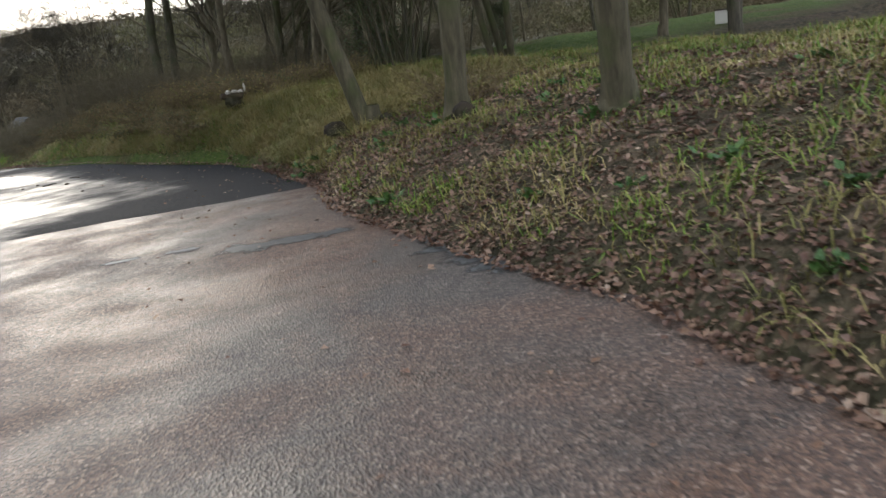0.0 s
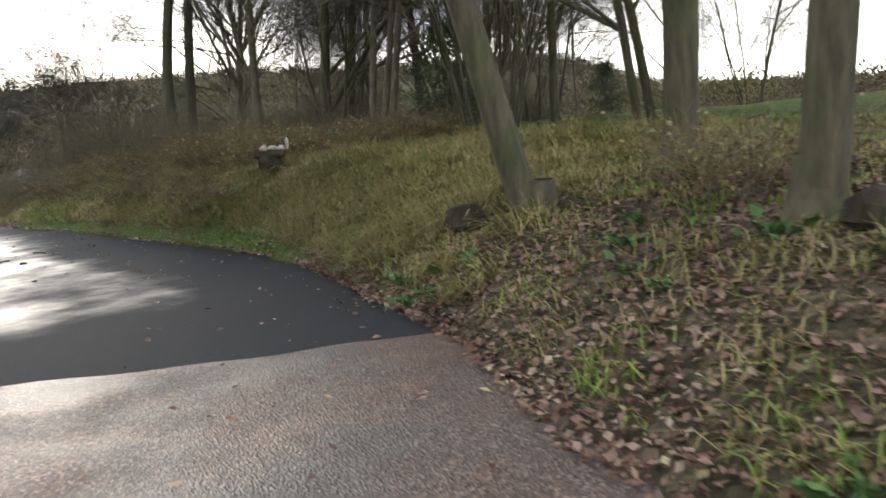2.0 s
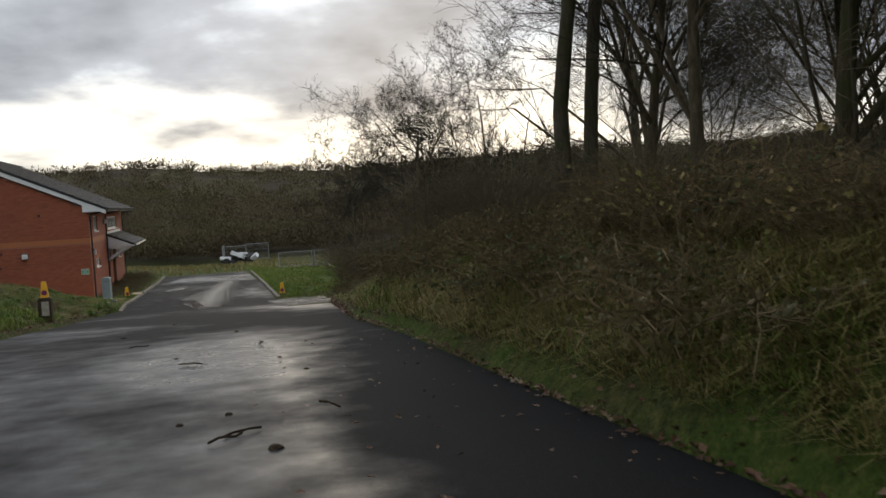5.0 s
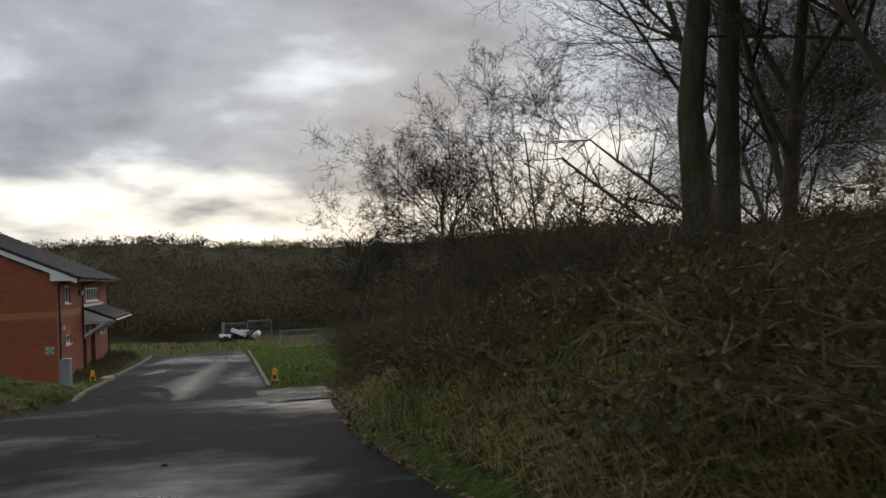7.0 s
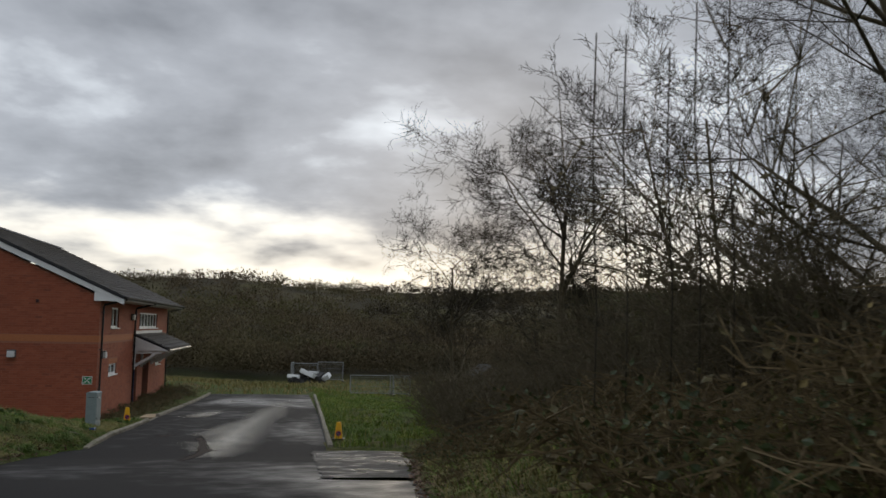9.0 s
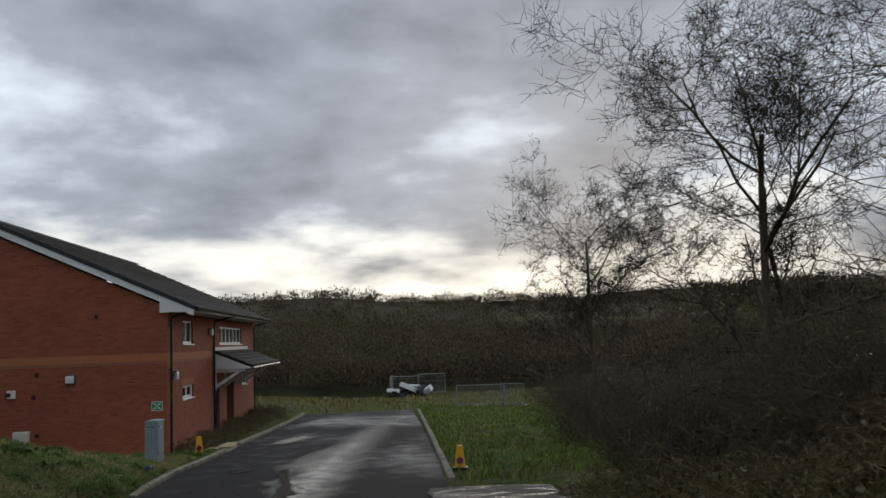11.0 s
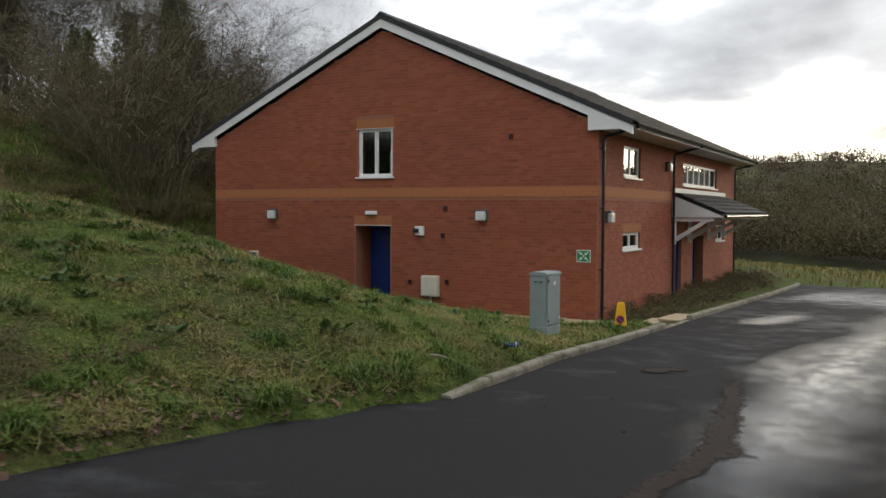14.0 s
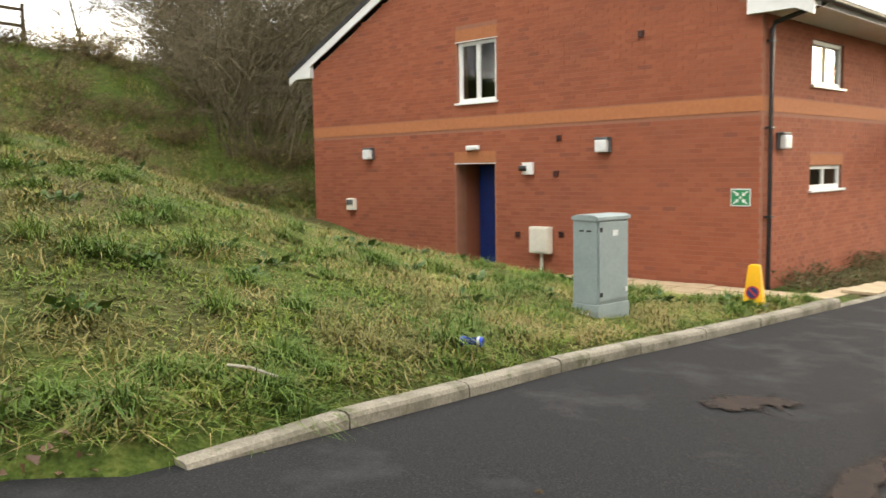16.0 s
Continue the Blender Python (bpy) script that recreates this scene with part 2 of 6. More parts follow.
def make_kerb():
    k = Mat("weathered_concrete_kerb", 0.9, 0, 0.2)
    grain = k.noise(60, 4, 0.7)
    c = k.ramp(grain, (0.3, (0.17, 0.15, 0.118)), (0.55, (0.25, 0.225, 0.18)), (0.8, (0.34, 0.31, 0.25)))
    c = k.mix(k.span(k.noise(2.6, 5, 0.65), 0.45, 0.62, 0, 0.75), c, (0.10, 0.092, 0.068))
    c = k.mix(k.span(k.noise(7.0, 5, 0.65), 0.56, 0.68, 0, 0.8), c, (0.055, 0.065, 0.022))
    return k.colour(c).bump(k.math("ADD", grain, k.noise(9, 4)), 0.5, 0.006).m


M_GROUND = make_ground()
M_TAR = make_tarmac()
M_CHIP = make_gravel_road()
M_BRICK = make_brick(False)
M_BRICK1 = make_brick(True)
M_MORTAR = plain("mortar", (0.30, 0.125, 0.080), 0.95, 0, 0.08, 8, 0.2)
M_BAND = plain("orange_brick_band", (0.40, 0.145, 0.062), 0.85, 0, 0.10, 14, 0.4)
M_WHITE = plain("white_upvc", (0.74, 0.74, 0.72), 0.35, 0, 0.05, 3)
M_FASCIA = plain("white_fascia_board", (0.70, 0.70, 0.69), 0.4, 0, 0.06, 2)
M_BLACK = plain("black_plastic", (0.012, 0.012, 0.014), 0.35, 0, 0.2, 8)
M_TILE = plain("dark_grey_roof_tile", (0.030, 0.030, 0.033), 0.75, 0, 0.22, 5, 0.3)
M_BLUE = plain("dark_blue_paint", (0.006, 0.026, 0.135), 0.38, 0, 0.12, 4)
M_KERB = make_kerb()
M_SLAB = plain("buff_paving", (0.40, 0.30, 0.19), 0.85, 0, 0.18, 4, 0.4)
M_CAB = plain("grey_green_cabinet_paint", (0.235, 0.285, 0.285), 0.5, 0, 0.10, 3)
M_STEEL = plain("galvanised_steel", (0.52, 0.53, 0.54), 0.5, 0.35, 0.12, 10)
M_YELLOW = plain("yellow_plastic", (0.80, 0.42, 0.012), 0.45, 0, 0.10, 6)
M_NAVY = plain("navy_print", (0.015, 0.022, 0.10), 0.5, 0, 0.05, 6)
M_RED = plain("red_print", (0.50, 0.03, 0.03), 0.5, 0, 0.06, 6)
M_GREEN = plain("green_sign_print", (0.004, 0.20, 0.075), 0.45, 0, 0.05, 6)
M_CREAM = plain("cream_plastic", (0.62, 0.58, 0.49), 0.5, 0, 0.08, 5)
M_LAMPW = plain("milky_lamp_cover", (0.62, 0.63, 0.62), 0.3, 0, 0.05, 5)
M_DARK = plain("dark_interior", (0.03, 0.03, 0.032), 0.9, 0, 0.1, 3)
M_CLOTH = plain("pale_curtain", (0.45, 0.44, 0.42), 0.9, 0, 0.1, 7)
M_RUSTY = plain("rust_silt", (0.075, 0.036, 0.022), 0.5, 0, 0.3, 9, 0.4)
M_CONC = plain("worn_concrete", (0.040, 0.038, 0.036), 0.8, 0, 0.35, 1.6, 0.7)


def make_pad():
    k = Mat("puddled_worn_concrete", 0.5, 0, 0.35)
    pool = k.noise(1.9, 5, 0.6, (1.0, 1.6, 1.0))
    c = k.ramp(k.noise(16, 5, 0.65), (0.3, (0.022, 0.020, 0.019)), (0.6, (0.060, 0.055, 0.050)), (0.85, (0.12, 0.11, 0.10)))
    k.colour(c)
    k.rough(k.span(pool, 0.50, 0.62, 0.75, 0.14))
    return k.bump(k.math("MULTIPLY", k.math("ADD", k.noise(11, 5, 0.7), k.noise(45, 3)), k.span(pool, 0.52, 0.64, 1.0, 0.12)), 0.8, 0.02).m


M_PAD = make_pad()


def make_patch(name, c0, c1, rough):
    k = Mat(name, rough, 0, 0.3)
    k.colour(k.ramp(k.noise(14, 5, 0.65), (0.3, c0), (0.7, c1)))
    return k.bump(k.noise(60, 4), 0.4, 0.004).worn_edge().m


M_RUST = make_patch("rust_silt_stain", (0.008, 0.005, 0.004), (0.030, 0.017, 0.012), 0.9)
M_WORN = make_patch("bare_grey_patch", (0.035, 0.036, 0.035), (0.085, 0.085, 0.082), 0.5)
M_BARK = make_bark("mossy_bark", (0.040, 0.034, 0.021), (0.092, 0.078, 0.046), 0.75)
M_BARKG = make_bark("grey_bark", (0.040, 0.035, 0.025), (0.095, 0.082, 0.058), 0.6)
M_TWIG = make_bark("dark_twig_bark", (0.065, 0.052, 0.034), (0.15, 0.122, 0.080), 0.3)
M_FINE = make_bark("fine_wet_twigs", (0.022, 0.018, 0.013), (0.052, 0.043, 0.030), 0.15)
M_STEM = make_leafy("dead_stems", ((0.0, (0.060, 0.042, 0.022)), (0.5, (0.145, 0.105, 0.052)), (1.0, (0.26, 0.19, 0.098))), 0.85)
M_GRASS = make_leafy("rough_grass", ((0.0, (0.050, 0.105, 0.010)), (0.4, (0.100, 0.172, 0.018)), (0.72, (0.190, 0.226, 0.034)), (1.0, (0.33, 0.30, 0.085))))
M_DRY = make_leafy("dry_grass", ((0.0, (0.088, 0.100, 0.020)), (0.4, (0.175, 0.155, 0.044)), (0.75, (0.28, 0.215, 0.082)), (1.0, (0.41, 0.31, 0.145))))
M_LITTER = make_leafy("fallen_leaves", ((0.0, (0.045, 0.024, 0.016)), (0.35, (0.11, 0.055, 0.034)), (0.7, (0.20, 0.115, 0.070)), (0.92, (0.30, 0.215, 0.15)), (1.0, (0.42, 0.36, 0.16))), 0.5)
M_IVY = make_leafy("evergreen_leaves", ((0.0, (0.032, 0.044, 0.016)), (0.5, (0.060, 0.082, 0.028)), (1.0, (0.11, 0.14, 0.048))), 0.45)
M_WEED = make_leafy("broad_weed_leaves", ((0.0, (0.024, 0.056, 0.012)), (0.5, (0.046, 0.098, 0.020)), (1.0, (0.095, 0.145, 0.038))), 0.5)


def make_far_wood():
    k = Mat("far_winter_wood", 0.95, 0, 0.1)
    own = k.math("ADD", k.math("MULTIPLY", k.island(), 0.35), k.math("MULTIPLY", k.span(k.noise(0.16, 3), 0.3, 0.7), 0.65))
    c = k.ramp(own, (0.0, (0.048, 0.037, 0.023)), (0.5, (0.080, 0.062, 0.037)), (1.0, (0.125, 0.096, 0.056)))
    c = k.mix(k.span(k.noise(0.022, 3), 0.45, 0.62), c, k.ramp(own, (0.0, (0.044, 0.043, 0.020)), (1.0, (0.110, 0.102, 0.042))))
    return k.colour(k.mix(k.span(k.noise(0.05, 2), 0.56, 0.7, 0, 0.7), c, (0.028, 0.034, 0.018))).m


M_FARW = make_far_wood()


def make_glass():
    k = Mat("window_glass", 0.02, 0, 0.5)
    k.b.inputs["Transmission Weight"].default_value = 1.0
    k.b.inputs["IOR"].default_value = 1.33
    return k.colour((0.75, 0.8, 0.8)).rough(k.span(k.noise(3, 3), 0.3, 0.7, 0.0, 0.04)).m


M_GLASS = make_glass()


# ---- mesh helpers ----
def part(name, bm, material, parent=None, label=""):
    """Link a bmesh as one mesh object under a thing or a part."""
    me = bpy.data.meshes.new(name)
    bm.to_mesh(me)
    bm.free()
    me.materials.append(material)
    ob = new(name, me)
    if parent is not None:
        ob.parent = parent
    if label:
        ob["label"] = label
    return ob


def mesh_part(name, verts, faces, material, parent=None, smooth=False, label=""):
    me = bpy.data.meshes.new(name)
    me.from_pydata(verts, [], faces)
    me.materials.append(material)
    if smooth:
        me.polygons.foreach_set("use_smooth", [True] * len(me.polygons))
    me.update()
    ob = new(name, me)
    if parent is not None:
        ob.parent = parent
    if label:
        ob["label"] = label
    return ob


def quads_mesh(name, verts, quads, material, parent=None, smooth=False, mats=None):
    """Fast mesh from arrays: verts (n,3), quads (m,3 or 4)."""
    me = bpy.data.meshes.new(name)
    verts = np.asarray(verts, dtype=np.float32)
    quads = np.asarray(quads, dtype=np.int32)
    m, k = quads.shape
    me.vertices.add(len(verts))
    me.vertices.foreach_set("co", verts.ravel())
    me.loops.add(m * k)
    me.loops.foreach_set("vertex_index", quads.ravel())
    me.polygons.add(m)
    me.polygons.foreach_set("loop_start", np.arange(0, m * k, k, dtype=np.int32))
    me.polygons.foreach_set("use_smooth", np.full(m, smooth, dtype=bool))
    me.materials.append(material)
    me.update(calc_edges=True)
    me.validate()
    ob = new(name, me)
    if parent is not None:
        ob.parent = parent
    return ob


def thing(name, m, label, category, group="", kind=""):
    """An Empty at a thing's base, to which its parts are parented."""
    ob = new(name)
    ob.empty_display_size = 0.1
    ob.matrix_world = m
    return tagged(ob, label, category, group, kind)


def box(bm, a, b, bevel=0.0):
    """A box between two corners, in a bmesh; its edges are rounded by bevel."""
    c = [(a[i] + b[i]) / 2 for i in range(3)]
    s = [abs(b[i] - a[i]) for i in range(3)]
    r = bmesh.ops.create_cube(bm, size=1.0, matrix=Matrix.LocRotScale(c, None, s))
    if bevel:
        edges = {e for v in r["verts"] for e in v.link_edges}
        bmesh.ops.bevel(bm, geom=list(edges), offset=bevel, segments=2, affect="EDGES", profile=0.6)
    return bm


def boxes(*pairs, bevel=0.0):
    bm = bmesh.new()
    for a, b in pairs:
        box(bm, a, b, bevel)
    return bm


def tube(bm, pts, r, n=8):
    """A round pipe along points."""
    rings = []
    for i, p in enumerate(pts):
        p = Vector(p)
        d = (Vector(pts[min(i + 1, len(pts) - 1)]) - Vector(pts[max(i - 1, 0)])).normalized()
        q = d.to_track_quat("Z", "Y")
        rings.append([bm.verts.new(p + q @ Vector((r * math.cos(t), r * math.sin(t), 0))) for t in (2 * math.pi * k / n for k in range(n))])
    for u, v in zip(rings, rings[1:]):
        for k in range(n):
            bm.faces.new((u[k], u[(k + 1) % n], v[(k + 1) % n], v[k]))
    bm.faces.new(rings[0][::-1])
    bm.faces.new(rings[-1])
    return bm


def prism(bm, poly, axis, a, b):
    """A flat polygon, given in the two other axes, drawn out along an axis from a to b."""
    def at(p, v):
        q = list(p)
        q.insert(axis, v)
        return bm.verts.new(q)
    u = [at(p, a) for p in poly]
    v = [at(p, b) for p in poly]
    bm.faces.new(u)
    bm.faces.new(v[::-1])
    for i in range(len(poly)):
        j = (i + 1) % len(poly)
        bm.faces.new((u[j], u[i], v[i], v[j]))
    bmesh.ops.recalc_face_normals(bm, faces=bm.faces)
    return bm


# ---- lie of the land ----
def road_z(y):
    return np.interp(y, [-60, -20, 0, 5.2, 9.1, 13, 19.6, 23.6, 30, 35.2, 39.1, 41.5, 44, 52, 68, 76, 100, 140, 400],
                     [5.0, 2.6, 1.31, .93, .72, .48, .14, -.05, -.53, -.96, -1.31, -1.52, -1.62, -1.86, -2.45, -2.6, -3.85, -4.3, -4.3])


def right_edge(y):
    return np.interp(y, [-40, -5, 1, 2.4, 3.6, 7.3, 9.2, 11, 12, 13.5, 15.7, 18.6, 24, 28, 33.6, 36, 40, 42.4, 42.6, 43.2, 68.6, 69.4, 400],
                     [-14, 1.0, 3.8, 4.5, 4.8, 5.9, 6.85, 7.4, 7.75, 8.2, 8.45, 8.45, 8.55, 8.5, 9.05, 9.3, 9.9, 10.0, 8.25, 8.3, 8.65, 8.6, 8.6])


def left_edge(y):
    return np.interp(y, [-40, -15, 0, 10, 20, 30, 37, 41.5, 42.7, 43.3, 46, 49, 62, 69.4, 400],
                     [-24, -8, -3, 0, 1.5, 1.95, 2.55, 2.45, 2.75, 3.17, 3.1, 3.24, 3.44, 3.42, 3.4])


def smooth(t):
    t = np.clip(t, 0, 1)
    return t * t * (3 - 2 * t)


def lumps(x, y, s, seed=0.0):
    """Cheap smooth unevenness, about -1 to 1."""
    return (np.sin(x * s + 1.3 * np.sin(y * s * 0.7 + seed) + seed) * np.cos(y * s * 1.1 + 0.9 * np.sin(x * s * 0.8 - seed)) + 0.5 * np.sin(x * s * 2.3 + y * s * 1.7 + seed * 2)) / 1.5


def land(x, y):
    """Height of the ground sheet."""
    x, y = np.asarray(x, float), np.asarray(y, float)
    base = road_z(y)
    r, l = x - right_edge(y), left_edge(y) - x
    top = np.interp(y, [-40, -20, 0, 4, 9, 13, 17, 21, 26, 34, 40, 43, 60, 80, 140], [4.6, 3.6, 2.15, 1.92, 1.62, 1.5, 1.52, 1.35, 1.1, 0.1, -1.25, -1.45, -2.35, -3.25, -4.6])
    fall = np.interp(y, [0, 7, 9.5, 13, 16, 20, 30, 38, 44], [1.6, 1.4, 1.1, 0.8, 0.6, 0.8, 1.2, 2.5, 3.0])
    right = (top - base) * (1 - np.exp(-np.maximum(r, 0) / fall)) + 0.02
    right = right + 0.07 * lumps(x, y, 1.9, 0.4) * smooth(r / 1.5) + 0.10 * lumps(x, y, 0.5, 2.0) * smooth(r / 3)
    ease = 1 - smooth((y - 43.5 - 0.16 * np.clip(l, 0, 8)) / 5.8)
    left = 3.2 * (1 - np.exp(-np.maximum(l, 0) / 9.0)) * (ease * 0.97 + 0.03) + (1 - ease) * 0.062 * np.clip(l - 2.0, 0, 11) + 0.06
    left = left + 0.05 * lumps(x, y, 1.7, 1.1) * smooth(l / 1.2) * (0.25 + 0.75 * ease)
    flat = smooth((y - 49.6) / 2.6) * (1 - smooth((y - 74) / 8))
    shelf = -2.2 + 0.8 * smooth((-5.5 - x) / 4.5) - base
    shelf = shelf * smooth(l / 1.6) + 0.04 * (1 - smooth(l / 1.6))
    left = left * (1 - flat) + shelf * flat
    # the steep slope behind the mound, flat on top
    crest = np.interp(y, [20, 45, 50, 56, 60, 75, 110], [4.4, 3.8, 3.4, 3.0, 1.8, 1.6, 1.0]) - 0.02 * np.clip(-19 - x, 0, 60)
    w = smooth((-10.0 - x) / 9.0) * smooth((y - 28) / 15) * (1 - smooth((y - 110) / 60))
    left = left * (1 - w) + (crest - base) * w
    z = base + np.where(r > 0, right, np.where(l > 0, left, -0.07))
    behind = (y > 43.3) & (y < 69.4)
    z = np.where((l > 0) & behind, base - 0.07 + (z - base + 0.07) * smooth((l - 0.05) / 0.3), z)
    # the valley beyond and the wooded ridge on the skyline
    d = np.hypot(x - 5, y - 45)
    ridge = 21.5 * smooth((d - 95) / 290) * (1 + 0.22 * lumps(x, y, 0.011, 0.6)) + 2.0 * smooth((d - 90) / 100) * lumps(x, y, 0.03, 1.0)
    # the ridge runs out towards the east
    ridge = ridge * (1 - 0.8 * smooth((np.degrees(np.arctan2(x - 5, y - 20)) - 44) / 14) * (x > 5))
    return z + ridge


def spaced(a, b, step, reach, growth):
    v = list(np.arange(a, b + step / 2, step))
    s, lo, hi = step, a, b
    while lo > -reach or hi < reach:
        s *= growth
        lo, hi = lo - s, hi + s
        v = [lo] + v + [hi]
    return np.array(v)


def grid_faces(nx, ny):
    i, j = np.meshgrid(np.arange(nx - 1), np.arange(ny - 1), indexing="ij")
    a = (i * ny + j).ravel()
    return np.stack([a, a + ny, a + ny + 1, a + 1], 1)


xs, ys = spaced(-16, 24, 0.32, 1400, 1.13), spaced(-12, 78, 0.36, 1400, 1.13)
gx, gy = np.meshgrid(xs, ys, indexing="ij")
ground = quads_mesh("ground", np.stack([gx, gy, land(gx, gy)], -1).reshape(-1, 3), grid_faces(len(xs), len(ys)), M_GROUND, smooth=True)
tagged(ground, "rough grass banks, leaf-strewn soil and far wooded hills", "ground", kind="structure")


# ---- road ----
def strip(name, y0, y1, lo, hi, lift, material, nx=14, step=0.35):
    """A sheet between two edges that follows the fall of the road."""
    yy = np.arange(y0, y1 + step / 2, step)
    u = np.linspace(0, 1, nx)
    a, b = lo(yy), hi(yy)
    x = a[None, :] + (b - a)[None, :] * u[:, None]
    y = np.broadcast_to(yy[None, :], x.shape)
    z = road_z(y) + lift + 0.006 * lumps(x, y, 1.1, 0.3)
    return quads_mesh(name, np.stack([x, y, z], -1).reshape(-1, 3), grid_faces(nx, len(yy)), material, smooth=True)


def wobble(y):
    return 0.06 * np.sin(y * 2.1) + 0.04 * np.sin(y * 5.3 + 1) + 0.025 * np.sin(y * 11.7)


road = strip("road", -38, 69.3, lambda y: left_edge(y) - 0.12 + wobble(y + 3) * (y < 42), lambda y: np.minimum(right_edge(y), 8.35 + 10 * (y < 36.2) + (y >= 36.2) * (y < 42.6) * (-0.4)) + 0.08 + wobble(y) * (y < 42), 0.0, M_TAR, 20)
tagged(road, "dark wet tarmac lane with damp sheen and worn patches", "road", kind="structure")

# older red-chip surface that the black tarmac was laid against
def chip_edge(x):
    return 9.2 + (6.85 - x) * 0.60 + 0.05 * np.sin(x * 3.1) + 0.03 * np.sin(x * 8.3)


def chip_sheet():
    t = np.linspace(0, 1, 40)

    def across(u, y):
        return left_edge(y) + (right_edge(y) + 0.1 + wobble(y) - left_edge(y)) * u
    end = np.full(40, 12.0)
    for _ in range(12):
        end = 0.5 * end + 0.5 * chip_edge(across(t, end))
    v = 1 - (1 - np.linspace(0, 1, 110)) ** 1.6
    y = -30 + v[None, :] * (end[:, None] + 30)
    x = across(t[:, None], y)
    z = road_z(y) + 0.014 + 0.008 * lumps(x, y, 1.7, 0.8)
    return quads_mesh("road_old_surface", np.stack([x, y, z], -1).reshape(-1, 3), grid_faces(40, 110), M_CHIP, smooth=True)


tagged(chip_sheet(), "worn reddish stone-chip road surface, damp and patchy", "road", kind="structure")


# ---- brick building ----
BX0, BX1, BY0, BY1 = -9.62, 1.08, 53.62, 69.25
RIDGE_X, FOOT, EAVE = -4.27, -2.75, 1.86
PITCH = 0.455
COURSE, BRICK = 0.075, 0.225
building = thing("office_building", pose(BX0, BY0, -2.2), "two-storey red brick building with grey tiled gable roof", "building")
TO_B = Matrix.Translation((-BX0, -BY0, 2.2))


def bpart(name, bm, material, parent=None, label=""):
    """A part of the building, given in world places."""
    ob = part(name, bm, material, parent or building, label)
    ob.data.transform(TO_B)
    return ob


def wall_top(x):
    return 4.42 - PITCH * abs(x - RIDGE_X)


# openings: along the wall, low, high
GABLE_HOLES = [(-4.98, -3.99, 0.95, 2.10), (-5.06, -4.05, -2.75, -0.22)]
SIDE_HOLES = [(55.45, 56.80, 0.93, 1.66), (55.45, 56.85, -0.75, -0.35), (61.20, 66.00, 0.90, 1.56), (60.35, 61.15, -2.75, -0.55), (62.55, 64.10, -2.75, -0.60), (66.0, 67.4, -0.85, -0.30)]


def columns(u0, u1, holes, extra=()):
    """Upright strips of a wall, cut by its openings: (u0, u1, [(z0, z1 or None)])."""
    cuts = sorted({u0, u1, *extra, *(h[0] for h in holes), *(h[1] for h in holes)})
    for a, b in zip(cuts, cuts[1:]):
        inside = sorted((h[2], h[3]) for h in holes if h[0] <= a + 1e-6 and h[1] >= b - 1e-6)
        z, runs = FOOT, []
        for lo, hi in inside:
            if lo > z:
                runs.append((z, lo))
            z = max(z, hi)
        runs.append((z, None))
        yield a, b, runs


T = 0.30
bm = bmesh.new()
for a, b, runs in columns(BX0 + 0.004, BX1 - 0.004, GABLE_HOLES, (RIDGE_X,)):
    for lo, hi in runs:
        if hi is None:
            prism(bm, [(a, lo), (b, lo), (b, wall_top(b)), (a, wall_top(a))], 1, BY0 + 0.004, BY0 + T)
        else:
            box(bm, (a, BY0 + 0.004, lo), (b, BY0 + T, hi))
gable_wall = bpart("gable_wall", bm, M_MORTAR, None, "red brick gable wall with orange band")
bm = bmesh.new()
for a, b, runs in columns(BY0 + T, BY1, SIDE_HOLES):
    for lo, hi in runs:
        box(bm, (BX1 - T, a, lo), (BX1 - 0.004, b, EAVE + 0.1 if hi is None else hi))
side_wall = bpart("side_wall", bm, M_MORTAR, None, "long red brick wall with windows and doors")
bm = boxes(((BX0, BY0 + T, FOOT), (BX0 + T, BY1, EAVE + 0.1)))
bpart("rear_side_wall", bm, M_BRICK)
bm = bmesh.new()
prism(bm, [(BX0 + T, FOOT), (BX1 - T, FOOT), (BX1 - T, wall_top(BX1 - T)), (RIDGE_X, wall_top(RIDGE_X)), (BX0 + T, wall_top(BX0 + T))], 1, BY1 - T, BY1)
bpart("far_gable_wall", bm, M_BRICK)
bpart("upper_floor", boxes(((BX0 + T, BY0 + 1.2, 0.30), (BX1 - T, BY1 - T, 0.55))), M_DARK)
bpart("inner_partition", boxes(((BX0 + T, 57.5, FOOT), (BX1 - T, 57.6, 1.9))), M_DARK)
bpart("ceiling", boxes(((BX0 + T, BY0 + T, 2.35), (BX1 - T, BY1 - T, 2.40))), M_DARK)

# bricks: laid in stretcher bond, proud of the mortar
BAND0, BAND1 = 0.462, 0.677


def laid(u0, u1, holes, top_of):
    """Yield each brick of a wall as (u0, u1, z0, z1)."""
    row = 0
    z = FOOT
    while z < 4.45:
        z1 = z + COURSE - 0.008
        off = (row % 2) * BRICK / 2
        u = u0 - off
        if not (z1 > BAND0 and z < BAND1):
            while u < u1:
                a, b = max(u, u0), min(u + BRICK - 0.009, u1)
                pieces = [(a, b)]
                for h in holes:
                    if z1 > h[2] and z < h[3] + (0.0):
                        cut = []
                        for p, q in pieces:
                            if q <= h[0] or p >= h[1]:
                                cut.append((p, q))
                            else:
                                if p < h[0]:
                                    cut.append((p, h[0]))
                                if q > h[1]:
                                    cut.append((h[1], q))
                        pieces = cut
                for p, q in pieces:
                    if q - p > 0.03 and z1 < top_of((p + q) / 2):
                        yield p, q, z, z1
                u += BRICK
        z += COURSE
        row += 1


